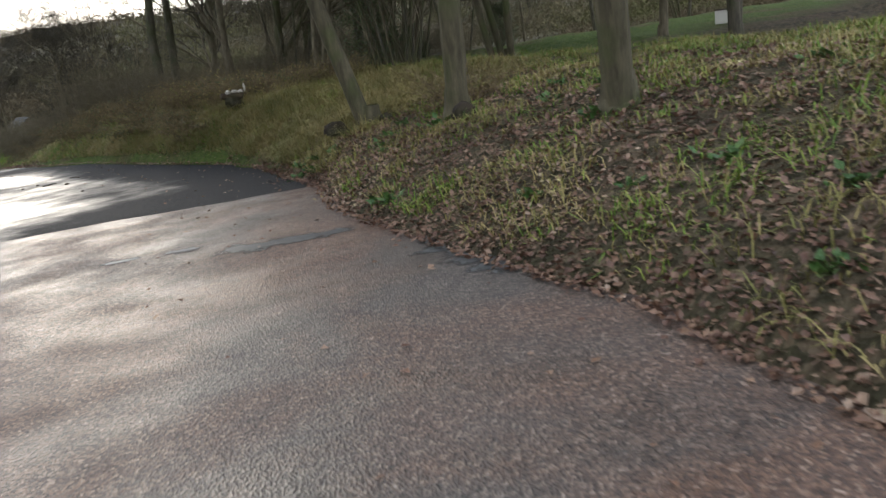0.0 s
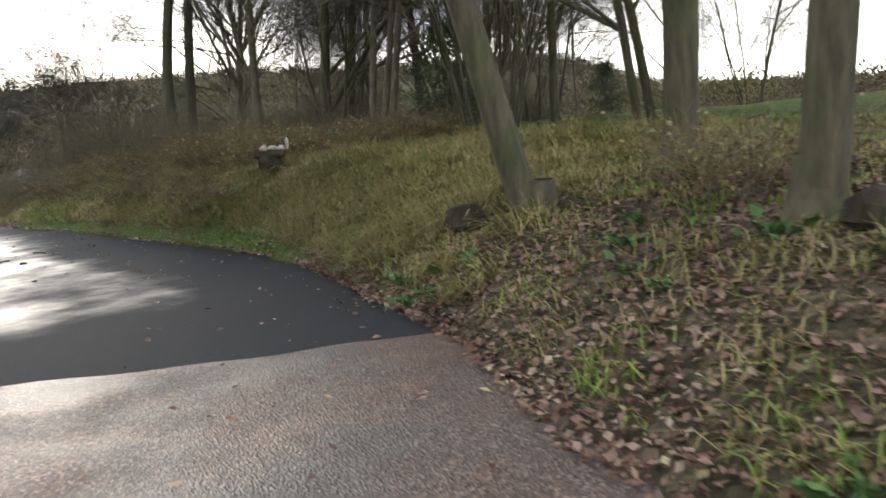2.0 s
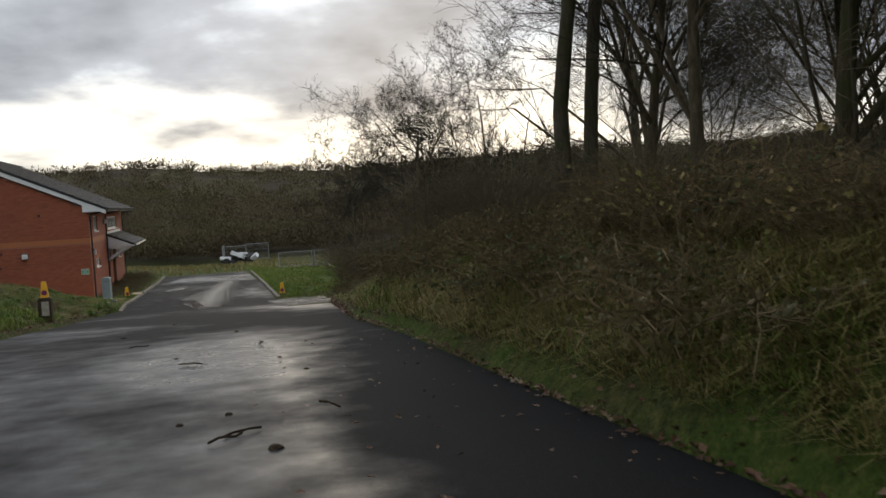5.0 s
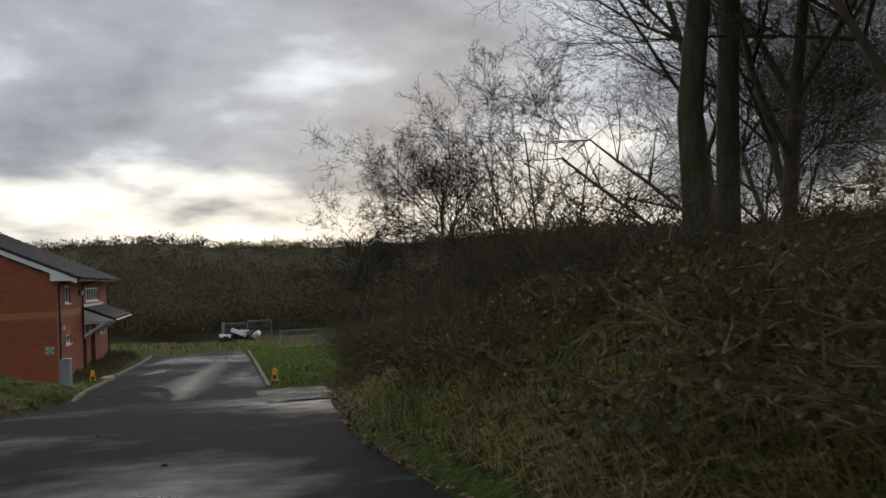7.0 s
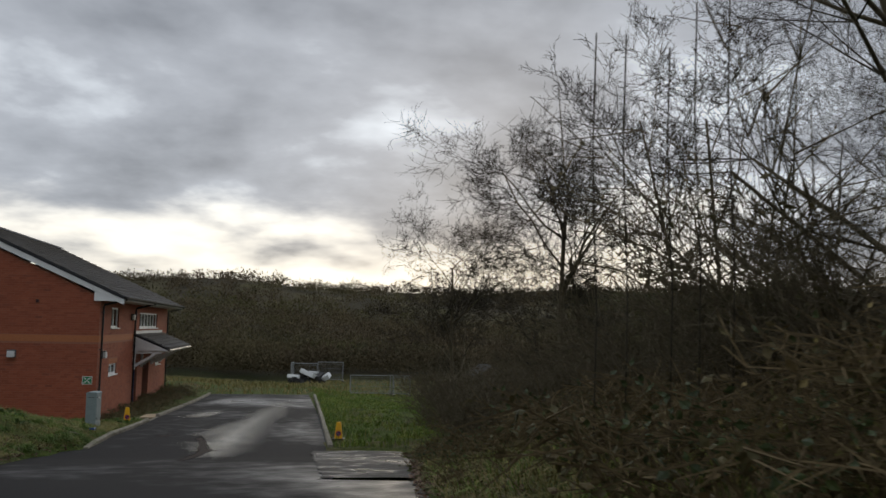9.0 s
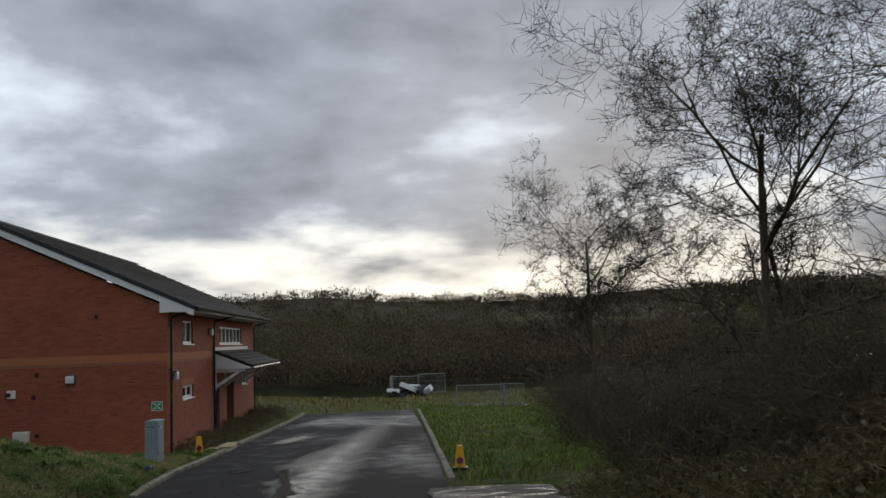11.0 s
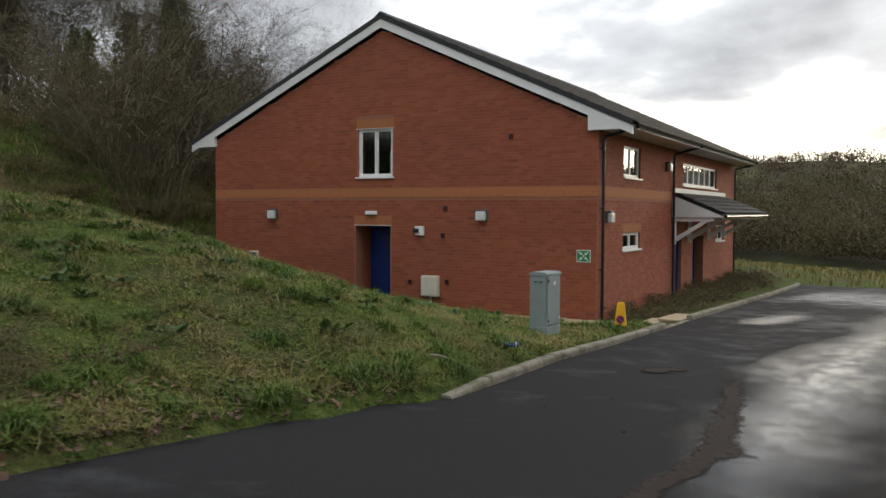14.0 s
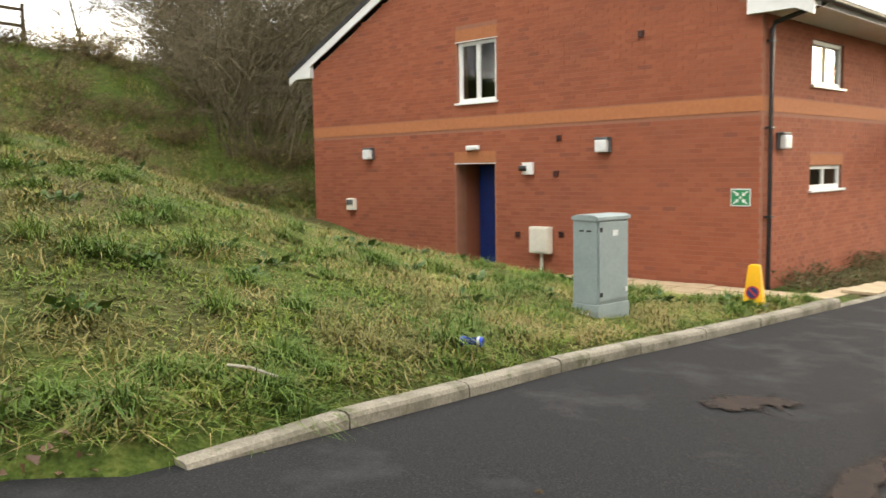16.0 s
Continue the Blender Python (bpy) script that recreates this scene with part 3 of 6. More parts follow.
def brick_faces(items, gable):
    """Arrays for bricks as open-backed blocks with slightly uneven faces."""
    rng = np.random.default_rng(3)
    it = np.array(items)
    n = len(it)
    out = 0.0 + rng.normal(0, 0.0006, n)
    d = np.full(n, 0.02)
    if gable:
        x0, x1, y0, y1 = it[:, 0], it[:, 1], BY0 + out, BY0 + d
        c = [(x0, y0, it[:, 2]), (x1, y0, it[:, 2]), (x1, y0, it[:, 3]), (x0, y0, it[:, 3]), (x0, y1, it[:, 2]), (x1, y1, it[:, 2]), (x1, y1, it[:, 3]), (x0, y1, it[:, 3])]
    else:
        y0, y1, x0, x1 = it[:, 0], it[:, 1], BX1 + out, BX1 - d
        c = [(x0, y0, it[:, 2]), (x0, y1, it[:, 2]), (x0, y1, it[:, 3]), (x0, y0, it[:, 3]), (x1, y0, it[:, 2]), (x1, y1, it[:, 2]), (x1, y1, it[:, 3]), (x1, y0, it[:, 3])]
    v = np.stack([np.stack(p, -1) for p in c], 1).reshape(-1, 3)
    f = np.array([(0, 1, 2, 3), (1, 0, 4, 5), (2, 1, 5, 6), (3, 2, 6, 7), (0, 3, 7, 4)])
    q = (np.arange(n)[:, None, None] * 8 + f[None]).reshape(-1, 4)
    return v, q


G_HOLES = [(-5.02, -3.95, 0.95, 2.36), (-5.09, -4.02, -2.75, 0.02)]
S_HOLES = [(55.45, 56.80, 0.93, 1.66), (55.42, 56.88, -0.75, -0.16), (61.20, 66.00, 0.90, 1.56), (60.35, 61.15, -2.75, -0.55), (62.55, 64.10, -2.75, -0.60), (66.0, 67.4, -0.85, -0.30)]
gable_bricks = list(laid(BX0, BX1, G_HOLES, lambda u: wall_top(u) + 0.02))
side_bricks = list(laid(BY0 + 0.11, BY1, S_HOLES, lambda u: EAVE + 0.06))
near = [b for b in gable_bricks if -2.35 < b[0] < 0.75 and -1.95 < b[2] < -1.0 and b[1] - b[0] > 0.2][:300]
near_set = set(near)
far_bricks = [b for b in gable_bricks if b not in near_set]
v, q = brick_faces(far_bricks, True)
tagged(quads_mesh("gable_bricks", (v + np.array(TO_B.translation)), q, M_BRICK, gable_wall), kind="stuff")
v, q = brick_faces(side_bricks, False)
tagged(quads_mesh("side_bricks", (v + np.array(TO_B.translation)), q, M_BRICK, side_wall), kind="stuff")

# orange band and soldier lintels
bm = boxes(((BX0 - 0.004, BY0 - 0.006, BAND0), (BX1 + 0.006, BY0 + 0.02, BAND1)))
band = bpart("brick_band", bm, M_BAND, gable_wall, "orange brick band")
bpart("brick_band", boxes(((BX1 - 0.02, BY0 + 0.025, BAND0), (BX1 + 0.006, 60.0, BAND1))), M_BAND, side_wall, "orange brick band")
for u0, u1, z0 in ((-5.02, -3.95, 2.105), (-5.09, -4.02, -0.215)):
    n = 14
    w = (u1 - u0) / n
    for i in range(n):
        bpart("soldier_brick", boxes(((u0 + i * w + 0.003, BY0 - 0.004, z0 + 0.02), (u0 + (i + 1) * w - 0.003, BY0 + 0.03, z0 + 0.235))), M_BAND, gable_wall)
    bpart("lintel_plate", boxes(((u0, BY0 - 0.006, z0), (u1, BY0 + 0.06, z0 + 0.014))), M_WHITE, gable_wall)
for i in range(19):
    w = 1.46 / 19
    bpart("soldier_brick", boxes(((BX1 - 0.03, 55.42 + i * w + 0.003, -0.345), (BX1 + 0.004, 55.42 + (i + 1) * w - 0.003, -0.165))), M_BAND, side_wall)


# roof
def roof_z(x):
    return 4.80 - PITCH * abs(x - RIDGE_X)


OVER, VERGE = 0.76, 0.10
for side in (-1, 1):
    xe = (BX1 + OVER) if side > 0 else (BX0 - OVER)
    bm = bmesh.new()
    prism(bm, [(RIDGE_X, roof_z(RIDGE_X) - 0.10), (xe, roof_z(xe) - 0.10), (xe, roof_z(xe) - 0.03), (RIDGE_X, roof_z(RIDGE_X) - 0.03)], 1, BY0 - VERGE + 0.02, BY1 + VERGE)
    bpart("roof_slope", bm, M_TILE)
    # tile courses, each lapped over the one below
    rng = np.random.default_rng(5 + side)
    length = abs(xe - RIDGE_X) + 0.05
    rows = 18
    nx = 54
    V, F = [], []
    for r in range(rows):
        for c in range(nx):
            y0 = BY0 - VERGE + c * (BY1 - BY0 + 2 * VERGE) / nx + 0.004 + (0.0 if r % 2 else 0.012)
            y1 = y0 + (BY1 - BY0 + 2 * VERGE) / nx - 0.010
            d0, d1 = r * length / rows, (r + 1) * length / rows + 0.03
            xa, xb = RIDGE_X + side * d0, RIDGE_X + side * d1
            za, zb = 4.80 - PITCH * d0 - 0.028, 4.80 - PITCH * d1 + 0.020 + rng.normal(0, 0.003)
            k = len(V)
            V += [(xa, y0, za), (xb, y0, zb), (xb, y1, zb), (xa, y1, za), (xb, y0, zb - 0.03), (xb, y1, zb - 0.03), (xa, y0, za - 0.03), (xa, y1, za - 0.03)]
            F += [(k, k + 1, k + 2, k + 3), (k + 1, k + 4, k + 5, k + 2), (k, k + 6, k + 4, k + 1), (k + 3, k + 2, k + 5, k + 7)]
    tagged(quads_mesh("roof_tiles", np.array(V) + np.array(TO_B.translation), F, M_TILE, building), kind="stuff")
    # soffit, fascia, gutter
    a, b = (BX1 + 0.004, xe) if side > 0 else (xe, BX0 - 0.004)
    bpart("soffit", boxes(((a, BY0 - 0.02, EAVE), (b, BY1 + 0.05, EAVE + 0.02))), M_CREAM)
    f = xe - 0.02 if side > 0 else xe
    bpart("fascia", boxes(((f, BY0 - 0.02, EAVE - 0.01), (f + 0.02, BY1 + 0.05, roof_z(xe) - 0.05)), bevel=0.003), M_FASCIA)
    gx0 = xe + 0.06 * side
    bm = bmesh.new()
    arc = [(gx0 + 0.06 * math.cos(t), roof_z(xe) - 0.06 + 0.06 * math.sin(t)) for t in np.linspace(math.pi, 2 * math.pi, 9)]
    arc += [(x, z) for x, z in ((gx0 + 0.052 * math.cos(t), roof_z(xe) - 0.06 + 0.052 * math.sin(t)) for t in np.linspace(2 * math.pi, math.pi, 9))]
    prism(bm, arc, 1, BY0 - 0.05, BY1 + 0.08)
    bpart("gutter", bm, M_BLACK, None, "black half-round gutter")
    # barge board and box end at the near gable
    bm = bmesh.new()
    prism(bm, [(RIDGE_X, 4.68), (xe, roof_z(xe) - 0.12), (xe, roof_z(xe) - 0.30), (RIDGE_X, 4.48)], 1, BY0 - VERGE, BY0 - VERGE + 0.035)
    bpart("barge_board", bm, M_FASCIA, None, "white barge board")
    xi = BX1 - 0.20 if side > 0 else BX0 + 0.06
    bm = bmesh.new()
    prism(bm, [(xe, EAVE - 0.02), (xi, EAVE - 0.02), (xi, roof_z(xi) - 0.20), (xe, roof_z(xe) - 0.10)], 1, BY0 - VERGE + 0.004, BY0 - 0.005)
    bpart("box_end", bm, M_FASCIA, None, "white boxed eave end")
bm = bmesh.new()
prism(bm, [(RIDGE_X - 0.17, 4.74), (RIDGE_X, 4.86), (RIDGE_X + 0.17, 4.74), (RIDGE_X, 4.80)], 1, BY0 - VERGE - 0.01, BY1 + VERGE)
bpart("ridge_tiles", bm, M_TILE)
bm = bmesh.new()
for side in (-1, 1):
    xe = (BX1 + OVER) if side > 0 else (BX0 - OVER)
    prism(bm, [(RIDGE_X, 4.80), (xe, roof_z(xe)), (xe, roof_z(xe) - 0.12), (RIDGE_X, 4.68)], 1, BY0 - VERGE - 0.015, BY0 - VERGE + 0.03)
bpart("verge_cap", bm, M_TILE)

# downpipes
for y in (53.80, 59.90, 69.12):
    bm = tube(bmesh.new(), [(BX1 + OVER + 0.06, y, 2.0), (BX1 + OVER + 0.05, y, 1.90), (BX1 + 0.10, y, 1.72), (BX1 + 0.065, y, 1.62), (BX1 + 0.065, y, -2.5)], 0.036, 10)
    pipe = bpart("downpipe", bm, M_BLACK, None, "black plastic downpipe")
    for z in (1.45, 0.2, -1.1):
        bpart("pipe_clip", boxes(((BX1 + 0.006, y - 0.06, z), (BX1 + 0.11, y + 0.06, z + 0.03)), bevel=0.005), M_BLACK, pipe)


def window(u0, u1, z0, z1, panes, gable, rail=None):
    """A white window set in a wall's opening: frame, sill, mullions and panes."""
    def P(u, d, z):
        return (u, BY0 + d, z) if gable else (BX1 - d, u, z)
    w = 0.062
    win = bpart("window_1" if gable else "window_2", boxes((P(u0, 0.05, z0), P(u0 + w, 0.12, z1)), (P(u1 - w, 0.05, z0), P(u1, 0.12, z1)), (P(u0 + w, 0.05, z1 - w), P(u1 - w, 0.12, z1)), (P(u0 + w, 0.05, z0), P(u1 - w, 0.12, z0 + w + 0.02)), bevel=0.004), M_WHITE, None, "white plastic window frame")
    step = (u1 - u0 - w) / panes
    for i in range(1, panes):
        c = u0 + w / 2 + i * step
        bpart("mullion", boxes((P(c - 0.03, 0.055, z0 + w), P(c + 0.03, 0.115, z1 - w)), bevel=0.004), M_WHITE, win)
    for i in range(panes):
        a = u0 + w / 2 + i * step + 0.03
        g = bpart("pane", boxes((P(a, 0.080, z0 + w), P(a + step - 0.06, 0.086, z1 - w))), M_GLASS, win)
        g.visible_shadow = False
        for e in (a, a + step - 0.082):
            bpart("sash", boxes((P(e, 0.066, z0 + w + 0.01), P(e + 0.022, 0.10, z1 - w - 0.01)), bevel=0.003), M_WHITE, win)
    bpart("sill", boxes((P(u0 - 0.05, -0.05, z0 - 0.035), P(u1 + 0.05, 0.11, z0 + 0.006)), bevel=0.006), M_WHITE, win)
    return win


gw = window(*GABLE_HOLES[0], 2, True)
bpart("curtain", boxes(((-4.20, BY0 + 0.22, 1.0), (-4.02, BY0 + 0.25, 1.55)), ((-4.13, BY0 + 0.25, 1.0), (-4.02, BY0 + 0.28, 1.75))), M_CLOTH, gw, "pale curtain edge")
window(*SIDE_HOLES[0], 2, False)
window(*SIDE_HOLES[1], 2, False)
w3 = window(*SIDE_HOLES[2], 6, False)
window(*SIDE_HOLES[5], 2, False)
for y0, y1 in ((55.6, 56.7), (61.3, 65.9)):
    bm = bmesh.new()
    n = int((y1 - y0) / 0.09)
    for i in range(n):
        box(bm, (BX1 - 0.24, y0 + i * 0.09, 0.98), (BX1 - 0.235, y0 + i * 0.09 + 0.075, 1.6))
    bpart("blind", bm, M_CLOTH, None, "pale vertical blind")

# recessed blue doors
bm = boxes(((-5.06 + 0.02, BY0 + 0.66, FOOT), (-4.07, BY0 + 0.71, -0.24)), bevel=0.004)
d1 = bpart("door_1", bm, M_BLUE, None, "dark blue door in a deep recess")
bpart("notice", boxes(((-4.42, BY0 + 0.652, -0.92), (-4.24, BY0 + 0.658, -0.66))), M_WHITE, d1, "white paper notice")
bpart("notice_print", boxes(((-4.40, BY0 + 0.649, -0.84), (-4.26, BY0 + 0.652, -0.80)), ((-4.40, BY0 + 0.649, -0.76), (-4.26, BY0 + 0.652, -0.70))), M_RED, d1)
bpart("door_handle", boxes(((-4.16, BY0 + 0.60, -1.30), (-4.13, BY0 + 0.66, -1.15)), bevel=0.006), M_STEEL, d1, "steel door handle")
bpart("door_reveal", boxes(((-5.20, BY0 + T, FOOT), (-5.06, BY0 + 0.75, -0.10)), ((-4.05, BY0 + T, FOOT), (-3.92, BY0 + 0.75, -0.10)), ((-5.06, BY0 + T, -0.22), (-4.05, BY0 + 0.75, -0.10)), ((-5.06, BY0 + 0.72, FOOT), (-4.05, BY0 + 0.80, -0.22))), M_BRICK, d1)
for y0, y1, top in ((60.35, 61.15, -0.55), (62.55, 64.10, -0.60)):
    deep = 0.12 if y1 - y0 < 1 else 0.30
    d2 = bpart("door_2", boxes(((BX1 - deep - 0.05, y0 + 0.05, FOOT), (BX1 - deep, y1 - 0.05, top - 0.05)), bevel=0.004), M_BLUE, None, "dark blue entrance door")
    bpart("door_frame", boxes(((BX1 - deep - 0.06, y0, FOOT), (BX1 - deep + 0.03, y0 + 0.05, top)), ((BX1 - deep - 0.06, y1 - 0.05, FOOT), (BX1 - deep + 0.03, y1, top)), ((BX1 - deep - 0.06, y0, top - 0.05), (BX1 - deep + 0.03, y1, top))), M_BLUE, d2)
    bpart("pull_handle", boxes(((BX1 - deep, y0 + 0.14, -1.6), (BX1 - deep + 0.05, y0 + 0.17, -1.2)), bevel=0.008), M_STEEL, d2)

# canopy on brackets over the side entrance
CY0, CY1, CX = 59.98, 67.35, 2.45
canopy = bpart("canopy", prism(bmesh.new(), [(BX1 + 0.01, 0.60), (CX, 0.02), (CX, 0.08), (BX1 + 0.01, 0.66)], 1, CY0, CY1), M_TILE, None, "tiled lean-to canopy over the entrance")
for r in range(5):
    bm = bmesh.new()
    d0, d1 = r / 5, (r + 1) / 5 + 0.02
    n = 22
    for i in range(n):
        w = (CY1 - CY0) / n
        x0, x1 = BX1 + 0.02 + (CX - BX1) * d0, BX1 + 0.02 + (CX - BX1) * d1
        z0, z1 = 0.675 - 0.58 * d0, 0.675 - 0.58 * d1 + 0.035
        prism(bm, [(x0, z0), (x1, z1), (x1, z1 + 0.025), (x0, z0 + 0.01)], 1, CY0 - 0.02 + i * w, CY0 - 0.02 + (i + 1) * w - 0.008)
    bpart("tile_course", bm, M_TILE, canopy)
bpart("flashing", boxes(((BX1 + 0.004, CY0, 0.66), (BX1 + 0.05, CY1, 0.80)), bevel=0.004), M_STEEL, canopy, "grey lead flashing")
bpart("canopy_cheek", prism(bmesh.new(), [(BX1 + 0.005, 0.0), (CX - 0.02, 0.0), (CX - 0.02, 0.03), (BX1 + 0.005, 0.60)], 1, CY0 - 0.03, CY0 - 0.002), M_FASCIA, canopy, "white triangular cheek board")
bpart("canopy_soffit", boxes(((BX1 + 0.005, CY0, -0.02), (CX - 0.01, CY1, 0.0))), M_FASCIA, canopy)
bpart("canopy_fascia", boxes(((CX - 0.01, CY0 - 0.03, -0.05), (CX + 0.012, CY1, 0.05))), M_FASCIA, canopy)
bpart("canopy_gutter", tube(bmesh.new(), [(CX + 0.06, CY0 - 0.04, 0.02), (CX + 0.06, CY1 + 0.04, 0.02)], 0.05, 10), M_BLACK, canopy)
for y in (60.05, 61.9, 64.6, 67.2):
    bm = boxes(((BX1 + 0.004, y - 0.05, -0.75), (BX1 + 0.10, y + 0.05, -0.02)), ((BX1 + 0.1, y - 0.05, -0.12), (CX - 0.25, y + 0.05, -0.025)), bevel=0.008)
    prism(bm, [(BX1 + 0.08, -0.70), (BX1 + 0.08, -0.56), (CX - 0.55, -0.10), (CX - 0.38, -0.10)], 1, y - 0.045, y + 0.045)
    bpart("bracket", bm, M_FASCIA, canopy, "white timber bracket")


# fittings on the walls
def gthing(name, label, category, x, z):
    return thing(name, pose(x, BY0, z), label, category)


def wall_lamp(m, group):
    """A bulkhead lamp: dark back with hood, milky cover."""
    lamp = thing("wall_lamp", m, "small bulkhead wall lamp with milky cover", "lamp", group)
    part("backplate", boxes(((-0.14, -0.05, -0.13), (0.14, -0.004, 0.13)), ((-0.14, -0.13, 0.09), (0.14, -0.05, 0.13)), bevel=0.02), plainref["lampback"], lamp)
    part("cover", boxes(((-0.115, -0.15, -0.12), (0.115, -0.05, 0.088)), bevel=0.03), M_LAMPW, lamp, "milky plastic cover")
    return lamp


plainref = {"lampback": plain("grey_lamp_casting", (0.10, 0.105, 0.11), 0.5, 0.2, 0.1, 9)}
wall_lamp(pose(-7.61, BY0, 0.05), "wall lamps")
wall_lamp(pose(-1.60, BY0, 0.05), "wall lamps")
wall_lamp(pose(BX1, 54.27, 0.03, 0, 0, 90), "wall lamps")
wall_lamp(pose(BX1, 59.3, 1.35, 0, 0, 90), "wall lamps")

em = gthing("emergency_light", "slim white emergency light above the blue door", "lamp", -4.57, 0.09)
part("casing", boxes(((-0.16, -0.07, -0.045), (0.16, -0.004, 0.045)), bevel=0.012), M_WHITE, em)
part("diffuser", boxes(((-0.15, -0.085, -0.04), (0.15, -0.06, 0.02)), bevel=0.012), M_LAMPW, em)

cctv = gthing("security_camera", "white box with a dark bullet camera head", "camera", -3.22, -0.32)
part("junction_box", boxes(((-0.10, -0.09, -0.11), (0.12, -0.004, 0.11)), bevel=0.012), M_WHITE, cctv)
part("camera_head", tube(bmesh.new(), [(-0.01, -0.09, 0.0), (-0.04, -0.13, 0.005), (-0.10, -0.17, 0.01)], 0.05, 12), M_BLACK, cctv, "dark camera head")

meter = gthing("meter_box", "cream plastic meter box with conduit below", "meter box", -2.90, -1.60)
part("box_body", boxes(((-0.215, -0.16, -0.24), (0.215, -0.004, 0.24)), bevel=0.02), M_CREAM, meter)
part("box_door", boxes(((-0.19, -0.175, -0.21), (0.19, -0.158, 0.21)), bevel=0.01), M_CREAM, meter)
part("conduit", tube(bmesh.new(), [(0.0, -0.06, -0.24), (0.0, -0.06, -0.9)], 0.03, 10), M_CREAM, meter)

sock = gthing("switch_box", "small grey weatherproof box low on the wall", "switch box", -8.25, -1.05)
part("box_body", boxes(((-0.13, -0.10, -0.13), (0.13, -0.004, 0.13)), bevel=0.015), M_CREAM, sock)
part("cover", boxes(((-0.10, -0.115, 0.0), (0.0, -0.098, 0.10)), ((0.01, -0.115, 0.0), (0.11, -0.098, 0.10)), bevel=0.008), plainref["lampback"], sock)

sign = gthing("assembly_sign", "square green sign with white arrows towards the centre", "sign", 0.79, -0.80)
part("sign_plate", boxes(((-0.155, -0.012, -0.13), (0.155, -0.004, 0.13)), bevel=0.003), M_WHITE, sign)
part("sign_field", boxes(((-0.14, -0.016, -0.115), (0.14, -0.0125, 0.115))), M_GREEN, sign)
for sx in (-1, 1):
    for sz in (-1, 1):
        bm = prism(bmesh.new(), [(sx * 0.025, sz * 0.025), (sx * 0.085, sz * 0.03), (sx * 0.066, sz * 0.046), (sx * 0.118, sz * 0.085), (sx * 0.10, sz * 0.10), (sx * 0.052, sz * 0.062), (sx * 0.032, sz * 0.08)], 1, -0.0195, -0.0165)
        part("sign_arrow", bm, M_WHITE, sign)
bm = bmesh.new()
prism(bm, [(0.02 * math.cos(t), 0.02 * math.sin(t)) for t in np.linspace(0, 2 * math.pi, 13)[:-1]], 1, -0.0195, -0.0165)
part("sign_centre", bm, M_WHITE, sign)

for x, z in ((-2.54, 0.20), (-2.61, -0.42), (-0.91, 1.79), (-3.49, -1.53), (-2.50, -1.49)):
    vent = gthing("vent_cap", "small dark red vent cap on the brickwork", "vent", x, z)
    tagged(vent, group="vent caps")
    part("ring", boxes(((-0.055, -0.03, -0.055), (0.055, -0.004, 0.055)), bevel=0.012), plain("dark_red_plastic", (0.10, 0.022, 0.016), 0.6), vent)
    part("louvre", boxes(*[((-0.04, -0.036, zz), (0.04, -0.028, zz + 0.012)) for zz in (-0.04, -0.015, 0.01, 0.03)]), M_BLACK, vent)


# ---- kerbs and paving ----
def kerb_run(name, xf, y0, y1, side, label):
    """Kerb stones end to end along an edge, each a block with worn rounded arris."""
    top = thing(name, pose(float(xf(y0)), y0, float(road_z(y0))), label, "kerb", kind="structure")
    n = int((y1 - y0) / 0.915)
    inv = top.matrix_world.inverted()
    rng = random.Random(4)
    for i in range(n):
        a, b = y0 + i * (y1 - y0) / n, y0 + (i + 1) * (y1 - y0) / n - 0.012
        drop = 0.085 if (name == "kerb_left" and 50.4 < a < 52.2) else 0.0
        if name == "kerb_left" and i == 0:
            drop = 0.05
        bm = bmesh.new()
        for k, y in enumerate((a, b)):
            x, z = float(xf(y)), float(road_z(y))
            d = drop if not (name == "kerb_left" and i == 0 and k == 1) else 0.0
            h = 0.088 - d + rng.uniform(-0.006, 0.006)
            s = -side
            sec = [(x, z - 0.12), (x, z + h - 0.03), (x + s * 0.012, z + h - 0.008), (x + s * 0.035, z + h), (x + s * 0.115, z + h), (x + s * 0.115, z - 0.12)]
            for p in sec:
                bm.verts.new((p[0], y, p[1]))
        bm.verts.ensure_lookup_table()
        vs = list(bm.verts)
        m = len(vs) // 2
        bm.faces.new(vs[:m])
        bm.faces.new(vs[m:][::-1])
        for k in range(m):
            bm.faces.new((vs[k], vs[(k + 1) % m], vs[m + (k + 1) % m], vs[m + k]))
        bmesh.ops.recalc_face_normals(bm, faces=bm.faces)
        bm.transform(inv)
        part("kerb_stone", bm, M_KERB, top)
    return top


kerb_run("kerb_left", left_edge, 43.3, 69.4, 1, "pale concrete kerb stones beside the grass verge")
kerb_run("kerb_right", right_edge, 43.2, 68.6, -1, "pale concrete kerb stones along the lane")

pad = strip("pavement_patch", 36.3, 42.5, lambda y: 7.92 + 0 * y + 0.03 * np.sin(y * 7), lambda y: right_edge(y) - 0.15 + wobble(y), 0.018, M_PAD, 10, 0.2)
tagged(pad, "worn wet concrete patch beside the lane", "pavement", kind="structure")


